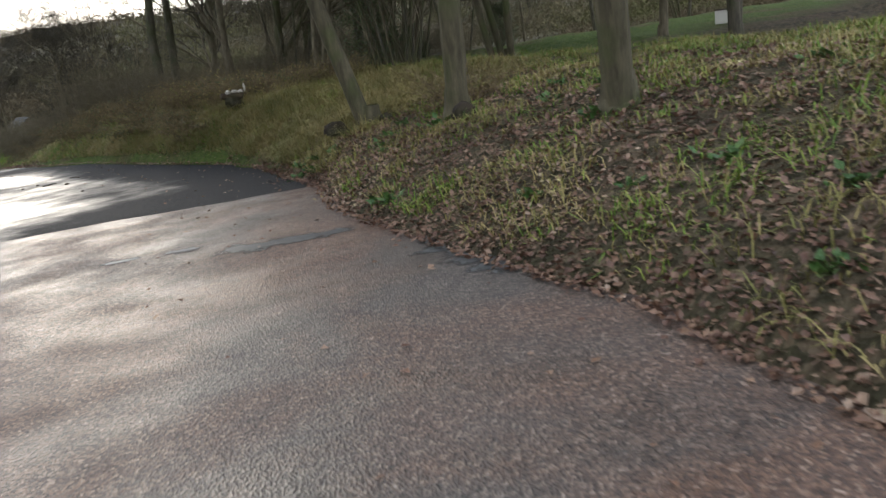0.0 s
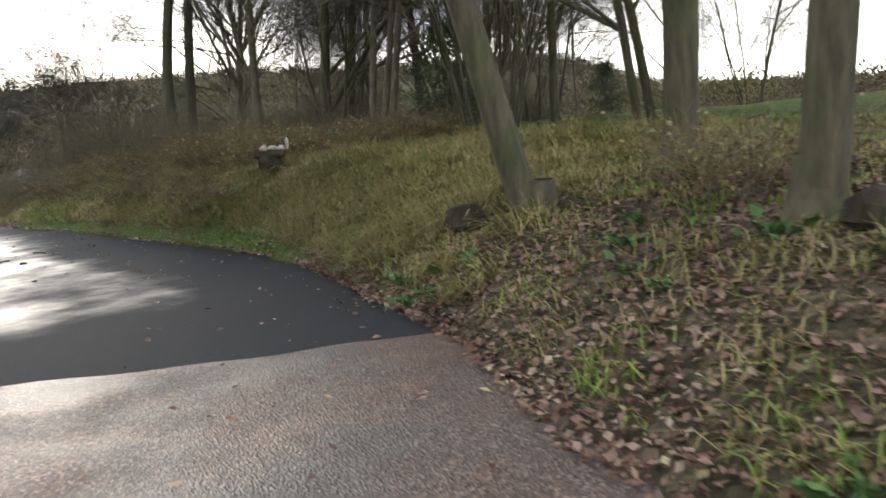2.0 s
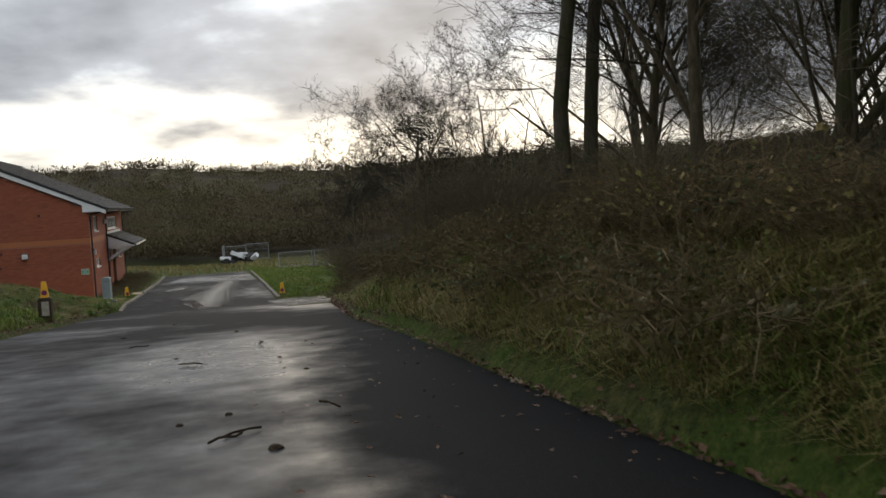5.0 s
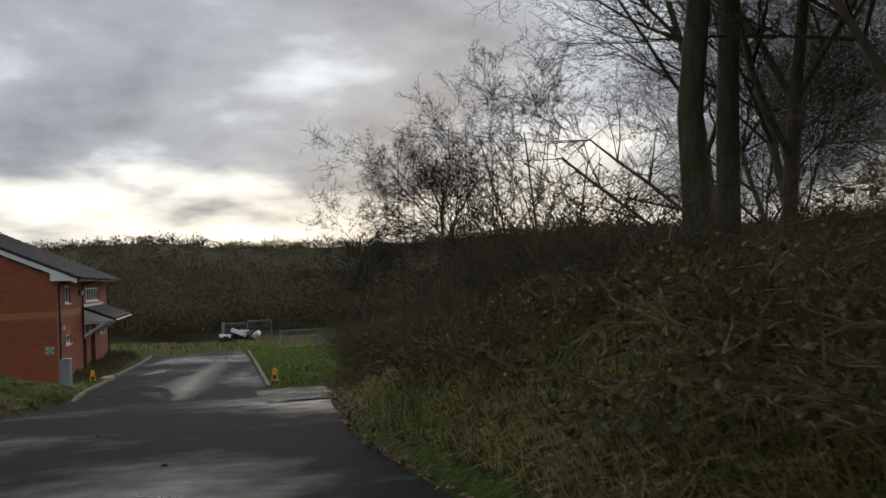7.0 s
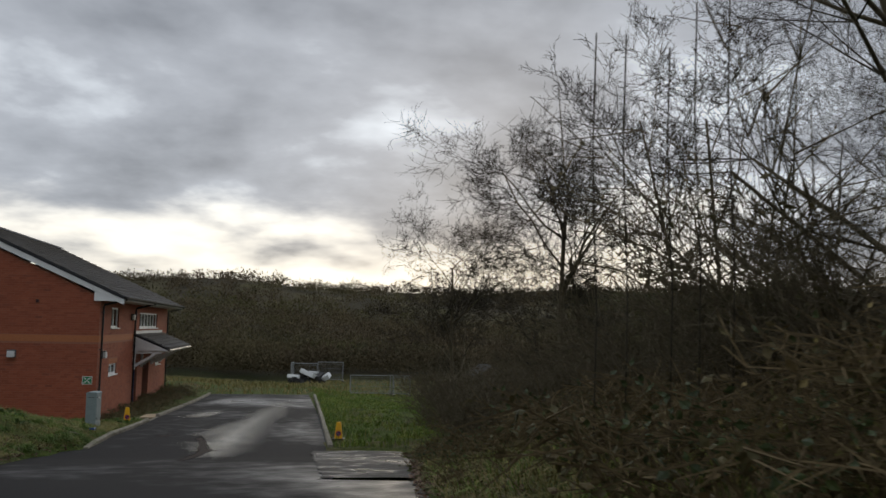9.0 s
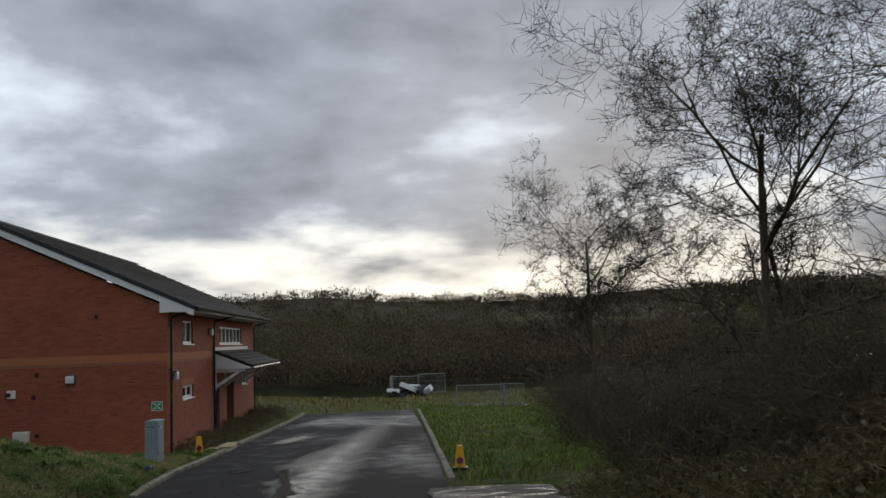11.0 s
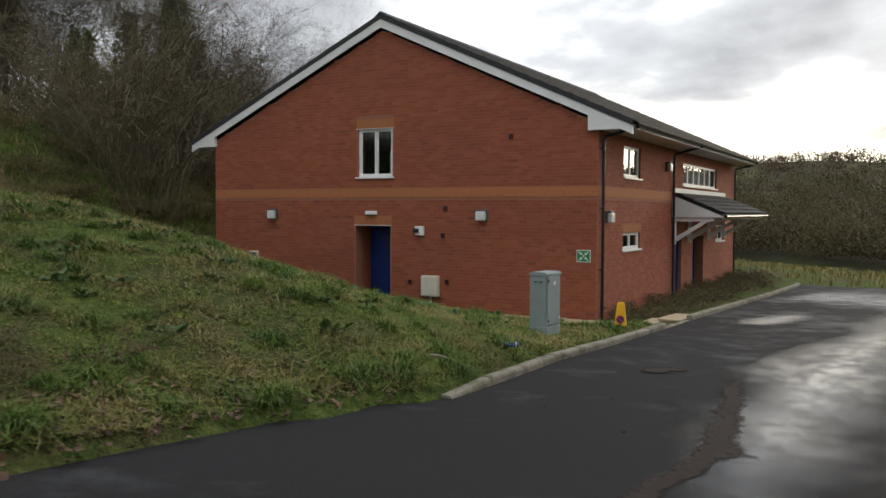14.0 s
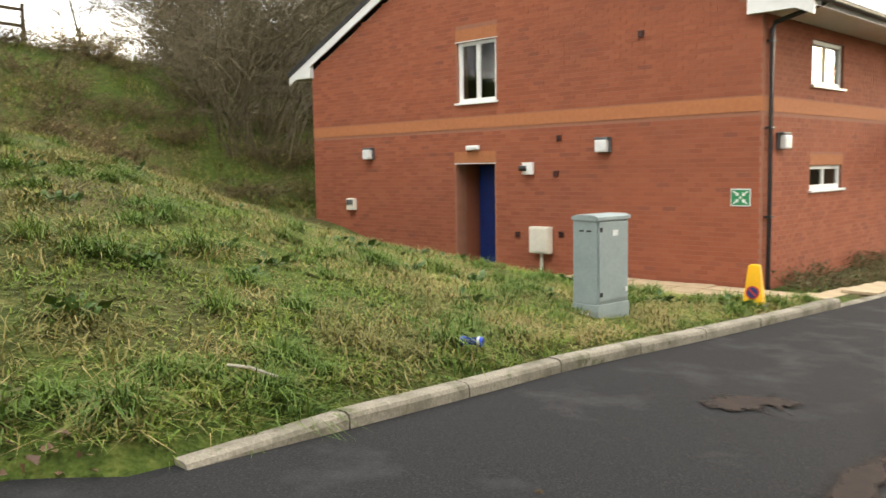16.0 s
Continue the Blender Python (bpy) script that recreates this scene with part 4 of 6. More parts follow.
# ---- trees ----
def tubes_mesh(segs, sides):
    """Arrays of tapered tubes. segs: rows of p0(3), p1(3), r0, r1."""
    s = np.asarray(segs, float)
    p0, p1, r0, r1 = s[:, 0:3], s[:, 3:6], s[:, 6], s[:, 7]
    d = p1 - p0
    d /= np.linalg.norm(d, axis=1)[:, None] + 1e-9
    ref = np.where(np.abs(d[:, 2:3]) > 0.9, np.array([[1.0, 0, 0]]), np.array([[0, 0, 1.0]]))
    u = np.cross(d, ref)
    u /= np.linalg.norm(u, axis=1)[:, None]
    w = np.cross(d, u)
    t = np.arange(sides) * 2 * np.pi / sides
    ring = u[:, None, :] * np.cos(t)[None, :, None] + w[:, None, :] * np.sin(t)[None, :, None]
    v = np.concatenate([p0[:, None, :] + ring * r0[:, None, None], p1[:, None, :] + ring * r1[:, None, None]], 1)
    k = np.arange(sides)
    f = np.stack([k, (k + 1) % sides, sides + (k + 1) % sides, sides + k], 1)
    q = (np.arange(len(s))[:, None, None] * (2 * sides) + f[None]).reshape(-1, 4)
    return v.reshape(-1, 3), q


def grow(rng, height, radius, lean=(0, 0), fork=0.4, spread=0.6, levels=5, droop=0.0, stems=1, density=1.0, bare=0.3, wig=0.10, kid=1.0):
    """A bare tree as tube segments: (thick ones, twigs)."""
    thick, thin = [], []

    def limb(p, d, length, r, level):
        n = 9 if level == 0 else max(2, int(5 - level * 0.6))
        step = length / n
        wob = 0.035 if level == 0 else wig * (0.6 + 0.3 * level)
        for i in range(n):
            d = (d + Vector((rng.gauss(0, wob), rng.gauss(0, wob), rng.gauss(0.02 if level == 0 else 0.05, wob * 0.7) - droop * level * 0.05))).normalized()
            q = p + d * step
            r1 = r * (1 - 0.55 * (i + 1) / n) if level else r * (1 - 0.6 * (i + 1) / n)
            (thick if level == 0 or (level == 1 and radius > 0.05) else thin).append((*p, *q, r * (1 - (0.55 if level else 0.6) * i / n), r1))
            done = (i + 1) / n
            if level < levels and (level > 0 or done > bare):
                kids = (1 if level or i % 2 else 0) + (rng.random() < 0.55 * density) + (rng.random() < 0.3 * density and level > 0)
                for _ in range(kids):
                    side = Vector((rng.gauss(0, 1), rng.gauss(0, 1), rng.gauss(0.1, 0.45)))
                    side = (side - d * side.dot(d)).normalized()
                    nd = (d * (1 - spread * 0.55) + side * (spread + rng.uniform(-0.15, 0.2))).normalized()
                    limb(q, nd, length * kid * rng.uniform(0.42, 0.66) * (1.35 if level >= 3 else 1.0), max(r1 * rng.uniform(0.42, 0.66), 0.0042), level + 1)
            p = q

    for k in range(stems):
        a = rng.uniform(0, 6.28)
        off = 0.0 if stems == 1 else 0.12 + 0.1 * k
        d0 = Vector((lean[0] + (0.22 * math.cos(a) if stems > 1 else 0), lean[1] + (0.22 * math.sin(a) if stems > 1 else 0), 1)).normalized()
        limb(Vector((off * math.cos(a), off * math.sin(a), -0.25)), d0, height * rng.uniform(0.8, 1.0), radius * (1 if stems == 1 else rng.uniform(0.6, 0.9)), 0)
    return thick, thin


def tree(name, seed, label, bark, m, height=11, radius=0.15, group="bare trees", flare=True, **kw):
    rng = random.Random(seed)
    thick, thin = grow(rng, height, radius, **kw)
    top = thing(name, m, label, "tree", group)
    if flare:
        thick = [(0, 0, -0.3, 0, 0, 0.0, radius * 1.8, radius * 1.5), (0, 0, 0.0, 0, 0, 0.13, radius * 1.5, radius * 1.22), (0, 0, 0.13, 0, 0, 0.34, radius * 1.22, radius * 0.98)] + thick
    v, q = tubes_mesh(thick, 8)
    stem = quads_mesh("trunk", v, q, bark, top, smooth=True)
    if kw.get("stems", 1) > 1:
        tagged(stem, kind="stuff")
    if thin:
        v, q = tubes_mesh(thin, 3)
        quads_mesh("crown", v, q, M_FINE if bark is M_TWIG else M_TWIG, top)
    return top


def on_land(x, y, dz=0.0):
    return float(land(x, y)) + dz


def stand(x, y, turn=0.0, s=1.0, dz=-0.05):
    return pose(x, y, on_land(x, y, dz), 0, 0, turn) @ Matrix.Scale(s, 4)


tree("tree", 11, "leaning mossy tree trunk at the edge of the bank", M_BARK, stand(8.1, 9.65), 10, 0.12, lean=(-0.24, 0.18), bare=0.35)
tree("tree", 12, "tall bare tree with dark bark on the bank", M_BARK, stand(9.5, 9.4), 13, 0.15, bare=0.3)
tree("tree", 13, "stout grey-barked tree among leaf litter", M_BARK, stand(7.6, 7.25), 13, 0.125, lean=(0.0, 0), bare=0.4)
tree("tree", 14, "stout grey-barked tree on the grassy bank", M_BARK, stand(6.85, 4.4), 12, 0.13, lean=(-0.06, 0), bare=0.4)
tree("tree", 15, "tall pale straight trunk rising from scrub", M_BARKG, stand(11.9, 26.3), 13, 0.16, bare=0.45, levels=5)
tree("tree", 16, "tall pale trunk beside a twin tree", M_BARKG, stand(12.6, 26.8), 13, 0.15, lean=(0.07, 0.0), bare=0.4, levels=5)
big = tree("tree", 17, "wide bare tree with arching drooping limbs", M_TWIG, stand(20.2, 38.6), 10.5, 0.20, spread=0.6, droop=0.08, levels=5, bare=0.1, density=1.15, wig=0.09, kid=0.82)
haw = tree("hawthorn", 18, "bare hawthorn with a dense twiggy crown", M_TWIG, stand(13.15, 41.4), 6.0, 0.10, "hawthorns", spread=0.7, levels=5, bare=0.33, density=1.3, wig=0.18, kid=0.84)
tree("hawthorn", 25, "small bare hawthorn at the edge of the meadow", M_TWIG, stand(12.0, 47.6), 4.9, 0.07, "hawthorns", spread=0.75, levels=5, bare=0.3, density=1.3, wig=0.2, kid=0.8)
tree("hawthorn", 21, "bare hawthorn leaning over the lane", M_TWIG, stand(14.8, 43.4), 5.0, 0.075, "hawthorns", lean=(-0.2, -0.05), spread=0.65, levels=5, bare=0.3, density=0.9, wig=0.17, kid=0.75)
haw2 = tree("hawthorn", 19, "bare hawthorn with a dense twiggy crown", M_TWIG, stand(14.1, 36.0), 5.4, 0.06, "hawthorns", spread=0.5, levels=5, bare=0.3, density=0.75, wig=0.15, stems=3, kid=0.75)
for k, (x, y, h) in enumerate(((13.6, 24.8, 8.0), (13.8, 22.0, 8.5), (14.9, 28.8, 8.5), (16.8, 25.6, 9.0))):
    tree("tree", 60 + k, "bare tree branching low into several stems", (M_TWIG, M_BARK)[k % 2], stand(x, y), h, 0.13, "branching trees", spread=0.55, levels=5, bare=0.08, density=0.9)
# the wood behind: several kinds, then repeated
kinds = [tree("tree", 30 + i, "slender bare woodland tree", (M_BARK, M_TWIG, M_BARKG)[i % 3], stand(x, y), 10 + i % 3, 0.09 + 0.015 * (i % 3), "woodland trees", lean=(0.05 * (i % 3 - 1), 0.04), bare=0.2, stems=1 + (i % 2) * 2, levels=4 + (i % 2))
         for i, (x, y) in enumerate(((15.0, 16.0), (13.4, 19.5), (17.0, 22.5), (14.0, 13.0), (19.0, 28.0), (16.0, 9.0)))]
wr = random.Random(77)
spots = []
while len(spots) < 21:
    x, y = wr.uniform(12.5, 48), wr.uniform(-2, 44)
    if x < 12.0 + max(0, (6 - y)) * 0.6 or (y > 27 and x < 25) or (y > 22 and x < 15):
        continue
    if all(math.hypot(x - a, y - b) > 1.7 for a, b in spots):
        spots.append((x, y))
for i, (x, y) in enumerate(spots):
    copy_thing(kinds[i % len(kinds)], stand(x, y, wr.uniform(0, 360), wr.uniform(0.75, 1.25)))
# mossy undergrowth of thin stems inside the wood
poles = [tree("sapling", 90 + i, "thin mossy saplings in a dense clump", (M_BARK, M_BARKG)[i % 2], stand(13.0 + i, 15.5 + i), 6.0, 0.04, "saplings", flare=False, spread=0.4, levels=3, bare=0.12, stems=4, density=0.6)
         for i in range(3)]
pr2 = random.Random(41)
for i in range(5):
    y = pr2.uniform(13.0, 25.5)
    x = 12.6 + 9.0 * pr2.random()
    copy_thing(poles[i % 3], stand(x, y, pr2.uniform(0, 360), pr2.uniform(0.7, 1.25)))
# trees on the hillside behind the building
for i in range(70):
    x, y = wr.uniform(-52, -13.5), wr.uniform(30, 68)
    if (x > -19 and y < 58) or y < 46 - x * 0.12 or ((7.1 - x) < (y - 32.6) * 0.82 and wr.random() < 0.55):
        continue
    if y - 41.5 < (6.5 - x) * 0.57 and wr.random() < 0.8:
        continue
    s = wr.uniform(0.40, 0.6) if (7.1 - x) < (y - 32.6) * 0.98 else wr.uniform(0.7, 1.1)
    copy_thing(kinds[wr.randrange(len(kinds))], stand(x, y, wr.uniform(0, 360), s))


# unseen trees added west of the lane to darken the gable window's reflection
for i in range(14):
    x, y = wr.uniform(-38, -20), wr.uniform(2, 40)
    copy_thing(kinds[wr.randrange(len(kinds))], stand(x, y, wr.uniform(0, 360), wr.uniform(0.85, 1.3)))


# alders behind the far corner of the building
for x, y, k in ((-21.5, 75, 0.55), (-19.2, 73, 0.45), (-24.5, 76.5, 0.55), (-27.5, 75, 0.6)):
    copy_thing(kinds[int(-x) % len(kinds)], stand(x, y, x * 40, k))


# ---- far woods ----
def far_woods(name, label, spots_fn, n, seed, k=40, fine=0.2):
    """Far bare woods: domed crowns, each of many small slivers, in one mesh."""
    rng = np.random.default_rng(seed)
    x, y, h, w = spots_fn(rng, n)
    z = land(x, y) - 2.5 * np.clip((np.hypot(x - 5, y - 45) - 120) / 150, 0, 1)   # rooted in the dips of the coarse far ground
    d = rng.normal(0, 1, (n, k, 3))
    d /= np.linalg.norm(d, axis=2)[..., None]
    d[..., 2] = np.abs(d[..., 2]) * 1.1 - 0.25
    reach = rng.random((n, k, 1)) ** 0.45
    c = np.stack([x, y, z + 0.42 * h], -1)[:, None, :] + d * reach * np.stack([w, w, 0.55 * h], -1)[:, None, :]
    way = d * 0.8 + rng.normal(0, 0.5, (n, k, 3)) + np.array([0, 0, 0.45])
    way /= np.linalg.norm(way, axis=2)[..., None]
    side = np.cross(way, rng.normal(0, 1, (n, k, 3)))
    side /= np.linalg.norm(side, axis=2)[..., None] + 1e-9
    size = (h * fine)[:, None, None] * rng.uniform(0.5, 1.3, (n, k, 1))
    v = np.stack([c - side * size * 0.22, c + side * size * 0.22, c + way * size], 2).reshape(-1, 3)
    return tagged(quads_mesh(name, v, np.arange(n * k * 3).reshape(-1, 3), M_FARW), label, "woods", kind="stuff")


def ring_spots(d0, d1, a0, a1, h0, h1):
    def fn(rng, n):
        d = d0 + (d1 - d0) * rng.random(n) ** 0.75
        a = np.radians(rng.uniform(a0, a1, n))
        x, y = 5 + d * np.sin(a), 45 + d * np.cos(a)
        h = rng.uniform(h0, h1, n) * (0.75 + 0.25 * lumps(x, y, 0.04, 0.2))
        return x, y, h, h * rng.uniform(0.4, 0.65, n)
    return fn


far_woods("far_woods", "brown winter woodland on the far hillside", ring_spots(88, 210, -62, 80, 4.0, 9.0), 5200, 1, 80, 0.085)
far_woods("ridge_woods", "brown and olive woodland on the ridge", ring_spots(200, 430, -62, 80, 4.5, 10.0), 8500, 11, 44, 0.13)
far_woods("skyline_trees", "thin bare trees along the ridge", ring_spots(330, 430, -60, 75, 7.0, 12.0), 330, 5, 200, 0.07)
far_woods("scrub_belt", "dense brown winter scrub beyond the meadow", lambda r, n: (r.uniform(-30, 60, n), r.uniform(102, 138, n), r.uniform(1.6, 4.2, n), r.uniform(1.2, 2.6, n)), 2600, 2, 130, 0.095)


far_woods("field_hedge", "olive-brown winter hedge beyond the field", lambda r, n: (r.uniform(58, 95, n), r.uniform(-20, 60, n), r.uniform(1.6, 3.2, n), r.uniform(0.9, 1.8, n)), 500, 7, 130, 0.11)


# ---- scrub ----
def leaf_cloud(p, d, size, rng):
    """Folded leaves at points p with outward ways d: arrays of verts and triangles."""
    n = len(p)
    t = rng.normal(0, 1, (n, 3))
    u = np.cross(d, t)
    u /= np.linalg.norm(u, axis=1)[:, None] + 1e-9
    w = np.cross(u, d)
    s = size * rng.uniform(0.6, 1.3, n)[:, None]
    a, b = p, p + d * s
    m = p + d * s * 0.5 + w * s * 0.10
    l, r = p + d * s * 0.45 + u * s * 0.32, p + d * s * 0.45 - u * s * 0.32
    v = np.stack([a, l, b, r, m], 1).reshape(-1, 3)
    f = np.array([(0, 4, 1), (1, 4, 2), (2, 4, 3), (3, 4, 0)])
    return v, (np.arange(n)[:, None, None] * 5 + f[None]).reshape(-1, 3)


def unit(v):
    return v / (np.linalg.norm(v, axis=1)[:, None] + 1e-9)


def bramble(seed, label, height, spread, stems, leaves, stem_mat, leaf_mat, m, group, arch=1.0, upright=0.0, leaf=0.05, thick=0.006):
    """A tangle of arching stems with side shoots and small leaves."""
    rng = np.random.default_rng(seed)
    top = thing("scrub_bush", m, label, "bush", group)
    segs = []
    for _ in range(stems):
        a, b = rng.uniform(0, 6.28), spread * rng.random() ** 0.7
        p = np.array([math.cos(a) * b, math.sin(a) * b, -0.1])
        a2 = a + rng.normal(0, 0.9)
        d = np.array([math.cos(a2) * (0.35 - 0.25 * upright), math.sin(a2) * (0.35 - 0.25 * upright), 1.0])
        d /= np.linalg.norm(d)
        n = 7
        length = height * rng.uniform(0.7, 1.35)
        r = thick * rng.uniform(0.7, 1.6)
        for i in range(n):
            d = d + np.array([math.cos(a2) * 0.16 * arch, math.sin(a2) * 0.16 * arch, -0.20 * arch * i / n * (1 - upright)]) + rng.normal(0, 0.10, 3)
            d /= np.linalg.norm(d)
            q = p + d * length / n
            segs.append((*p, *q, r * (1 - 0.1 * i), r * (1 - 0.1 * (i + 1))))
            if i > 0:
                for _ in range(2):
                    e = d * 0.6 + rng.normal(0, 0.55, 3)
                    e /= np.linalg.norm(e)
                    q2 = q + e * length * rng.uniform(0.10, 0.26)
                    segs.append((*q, *q2, r * 0.6, r * 0.3))
            p = q
    v, f = tubes_mesh(segs, 3)
    quads_mesh("stem_tangle", v, f, stem_mat, top)
    if leaves:
        s = np.array(segs)
        k = rng.integers(0, len(s), leaves)
        t = rng.random(leaves)[:, None]
        p = s[k, 0:3] * (1 - t) + s[k, 3:6] * t
        d = unit(rng.normal(0, 1, (leaves, 3)) + np.array([0, 0, 0.3]))
        v, f = leaf_cloud(p, d, leaf, rng)
        quads_mesh("foliage", v, f, leaf_mat, top)
    return top


M_TUSS = make_leafy("tussock_grass", ((0.0, (0.040, 0.088, 0.012)), (0.5, (0.080, 0.145, 0.018)), (1.0, (0.15, 0.20, 0.034))))
M_SCRUB = make_leafy("bramble_leaves", ((0.0, (0.045, 0.046, 0.018)), (0.45, (0.090, 0.078, 0.030)), (0.8, (0.145, 0.105, 0.044)), (1.0, (0.21, 0.14, 0.062))), 0.6)
low = [bramble(100 + i, "low tangle of brambles with withered leaves", 0.75, 0.55, 46, 520, M_STEM, (M_SCRUB, M_WEED, M_SCRUB)[i % 3] if i != 1 else M_IVY, stand(9.8 + i, 22 + 2 * i), "brambles", 1.2, 0, 0.055) for i in range(3)]
tall = [bramble(110 + i, "tall dark thicket of bare stems", 2.3, 0.9, 80, 420, M_TWIG, M_SCRUB, stand(11.5 + i, 29 + 3 * i), "thicket", 0.7, 0.45, 0.06, 0.009) for i in range(3)]
dead = [bramble(120 + i, "clump of dead orange-brown bracken and stems", 0.8, 0.45, 70, 260, M_STEM, M_DRY, stand(9.6 + i * 0.5, 18.5 + i), "dead bracken", 0.9, 0.4, 0.06, 0.005) for i in range(2)]
sr = random.Random(5)
# brambles over the bank's face
for i in range(80):
    y = sr.uniform(17.0, 41)
    r = sr.uniform(0.45, 3.2) * (1 if y > 20 else 0.8)
    x = float(right_edge(y)) + r
    copy_thing(low[sr.randrange(3)], stand(x, y, sr.uniform(0, 360), sr.uniform(0.65, 1.15)))
# thicket behind
for i in range(62):
    y = sr.uniform(20, 43.5)
    r = sr.uniform(2.0, 12)
    x = float(right_edge(min(y, 41))) + r
    s = sr.uniform(0.36, 0.58) + 0.22 * max(0, min(1, (y - 28) / 10))
    copy_thing(tall[sr.randrange(3)], stand(x, y, sr.uniform(0, 360), s))
for i in range(44):
    y = sr.uniform(16.2, 27)
    x = float(right_edge(y)) + sr.uniform(0.9, 4.0)
    copy_thing(dead[i % 2], stand(x, y, sr.uniform(0, 360), sr.uniform(0.55, 0.9)))
for x, y, s in ((8.35, 8.15, 0.8), (8.75, 8.4, 0.6)):
    copy_thing(dead[0], stand(x, y, 40 * x, s))
def joined_scrub(name, label, rows):
    """Many bushes past counting, as one mesh of stems and one of leaves."""
    top = thing(name, pose(0, 0, 0), label, "scrub", kind="stuff")
    for k, part_name in ((0, "stem_tangle"), (1, "foliage")):
        by = {}
        for proto, m in rows:
            ob = sorted(proto.children, key=lambda o: o.name)[::-1][k]
            by.setdefault(ob.data.materials[0], []).append((ob.data, m))
        for mat, items in by.items():
            V, F, at = [], [], 0
            for me, m in items:
                co = np.empty(len(me.vertices) * 3, dtype=np.float32)
                me.vertices.foreach_get("co", co)
                a = np.array(m)
                V.append(co.reshape(-1, 3) @ a[:3, :3].T + a[:3, 3])
                f = np.empty(len(me.loops), dtype=np.int32)
                me.loops.foreach_get("vertex_index", f)
                F.append(f.reshape(len(me.polygons), -1) + at)
                at += len(me.vertices)
            tagged(quads_mesh(part_name, np.concatenate(V), np.concatenate(F), mat, top), kind="stuff")
    return top


# scrub on the slope by the building
slope_rows = []
for i in range(40):
    x, y = sr.uniform(-24, -10.6), sr.uniform(56, 74)
    slope_rows.append((low[sr.randrange(3)] if sr.random() < 0.55 else tall[sr.randrange(3)], stand(x, y, sr.uniform(0, 360), sr.uniform(0.6, 1.1))))
for i in range(46):
    x, y = sr.uniform(-18.5, -10.2), sr.uniform(45.5, 60)
    slope_rows.append(((low + dead)[sr.randrange(5)], stand(x, y, sr.uniform(0, 360), sr.uniform(0.8, 1.35))))
# scrub at the foot of the hawthorns
for i in range(26):
    y = sr.uniform(36.5, 46.5)
    x = sr.uniform(10.7, 17.5)
    copy_thing(tall[i % 3] if i % 3 else low[i % 2], stand(x, y, sr.uniform(0, 360), sr.uniform(0.5, 0.95)))
# bed along the long wall
for i in range(26):
    y = sr.uniform(53.9, 69)
    copy_thing(low[(0, 1, 1)[i % 3]], stand(sr.uniform(1.5, 2.7), y, sr.uniform(0, 360), sr.uniform(0.6, 0.85)))


# taller dark scrub under the trees on the hillside
for i in range(95):
    x, y = sr.uniform(-32, -13.0), sr.uniform(53, 76)
    if y - 41.5 < (6.5 - x) * 0.6:
        continue
    slope_rows.append((tall[i % 3], stand(x, y, sr.uniform(0, 360), sr.uniform(1.2, 2.1))))
joined_scrub("hillside_scrub", "brown brambles, bracken and thicket on the slope", slope_rows)
# rank brush east of the meadow
for i in range(28):
    y = sr.uniform(43, 63)
    x = 10.9 + (y - 45) * 0.2 + 5.5 * sr.random() ** 1.2
    copy_thing(tall[i % 3] if i % 4 else low[i % 3], stand(x, y, sr.uniform(0, 360), sr.uniform(0.5, 0.9)))
# brambles with pale leaves at the near end of the mound
for i in range(12):
    y = sr.uniform(37.5, 42.2)
    copy_thing(low[(0, 1, 2)[i % 3]], stand(float(left_edge(y)) - sr.uniform(0.35, 1.6), y, sr.uniform(0, 360), sr.uniform(0.28, 0.5)))


def evergreen(seed, label, height, width, n, m, group, cone=True):
    """A dark evergreen: trunk with short drooping boughs clad in leaves."""
    rng = np.random.default_rng(seed)
    top = thing("evergreen_tree", m, label, "tree", group)
    segs = [(0, 0, -0.2, 0, 0, height * 0.95, height * 0.018, 0.02)]
    pts, ways = [], []
    for i in range(n):
        t = rng.random() ** 0.8
        a = rng.uniform(0, 6.28)
        z = height * (0.08 + 0.9 * t)
        reach = width * ((1 - t) ** 0.8 if cone else math.sin(math.pi * (0.12 + 0.85 * t)) ** 0.7) * rng.uniform(0.55, 1.1) + 0.1
        d = np.array([math.cos(a), math.sin(a), rng.normal(0.0, 0.2)])
        p0 = np.array([0, 0, z])
        p1 = p0 + d * reach + np.array([0, 0, -0.12 * reach])
        segs.append((*p0, *p1, 0.02, 0.006))
        k = 34
        tt = rng.random((k, 1)) ** 0.6
        pts.append(p0 + (p1 - p0) * tt + rng.normal(0, 0.10 + 0.05 * reach, (k, 3)))
        ways.append(np.broadcast_to(d, (k, 3)) + rng.normal(0, 0.6, (k, 3)))
    v, f = tubes_mesh(segs, 4)
    quads_mesh("trunk", v, f, M_TWIG, top)
    v, f = leaf_cloud(np.concatenate(pts), unit(np.concatenate(ways)), 0.16 if cone else 0.11, rng)
    quads_mesh("crown", v, f, M_IVY, top)
    return top


fir = evergreen(1, "dark conifer on the hillside", 13, 3.2, 260, stand(-22.5, 64.5, 0, 0.7), "evergreens")
for x, y, s in ((-50.5, 407, 0.5), (-24, 61, 0.7), (-20, 62, 0.72), (-23, 66.5, 0.75), (-26, 62, 0.75), (-27, 69, 1.2), (-31, 62, 1.15), (-34, 72, 1.2)):
    copy_thing(fir, stand(x, y, x * 31, s))
holly = evergreen(2, "dark holly under the bare trees", 4.2, 1.6, 150, stand(14.6, 18.6, 0, 0.55), "hollies", False)
for x, y, s in ((17.5, 20.5, 0.5), (18.5, 17.8, 0.55)):
    copy_thing(holly, stand(x, y, x * 57, s))


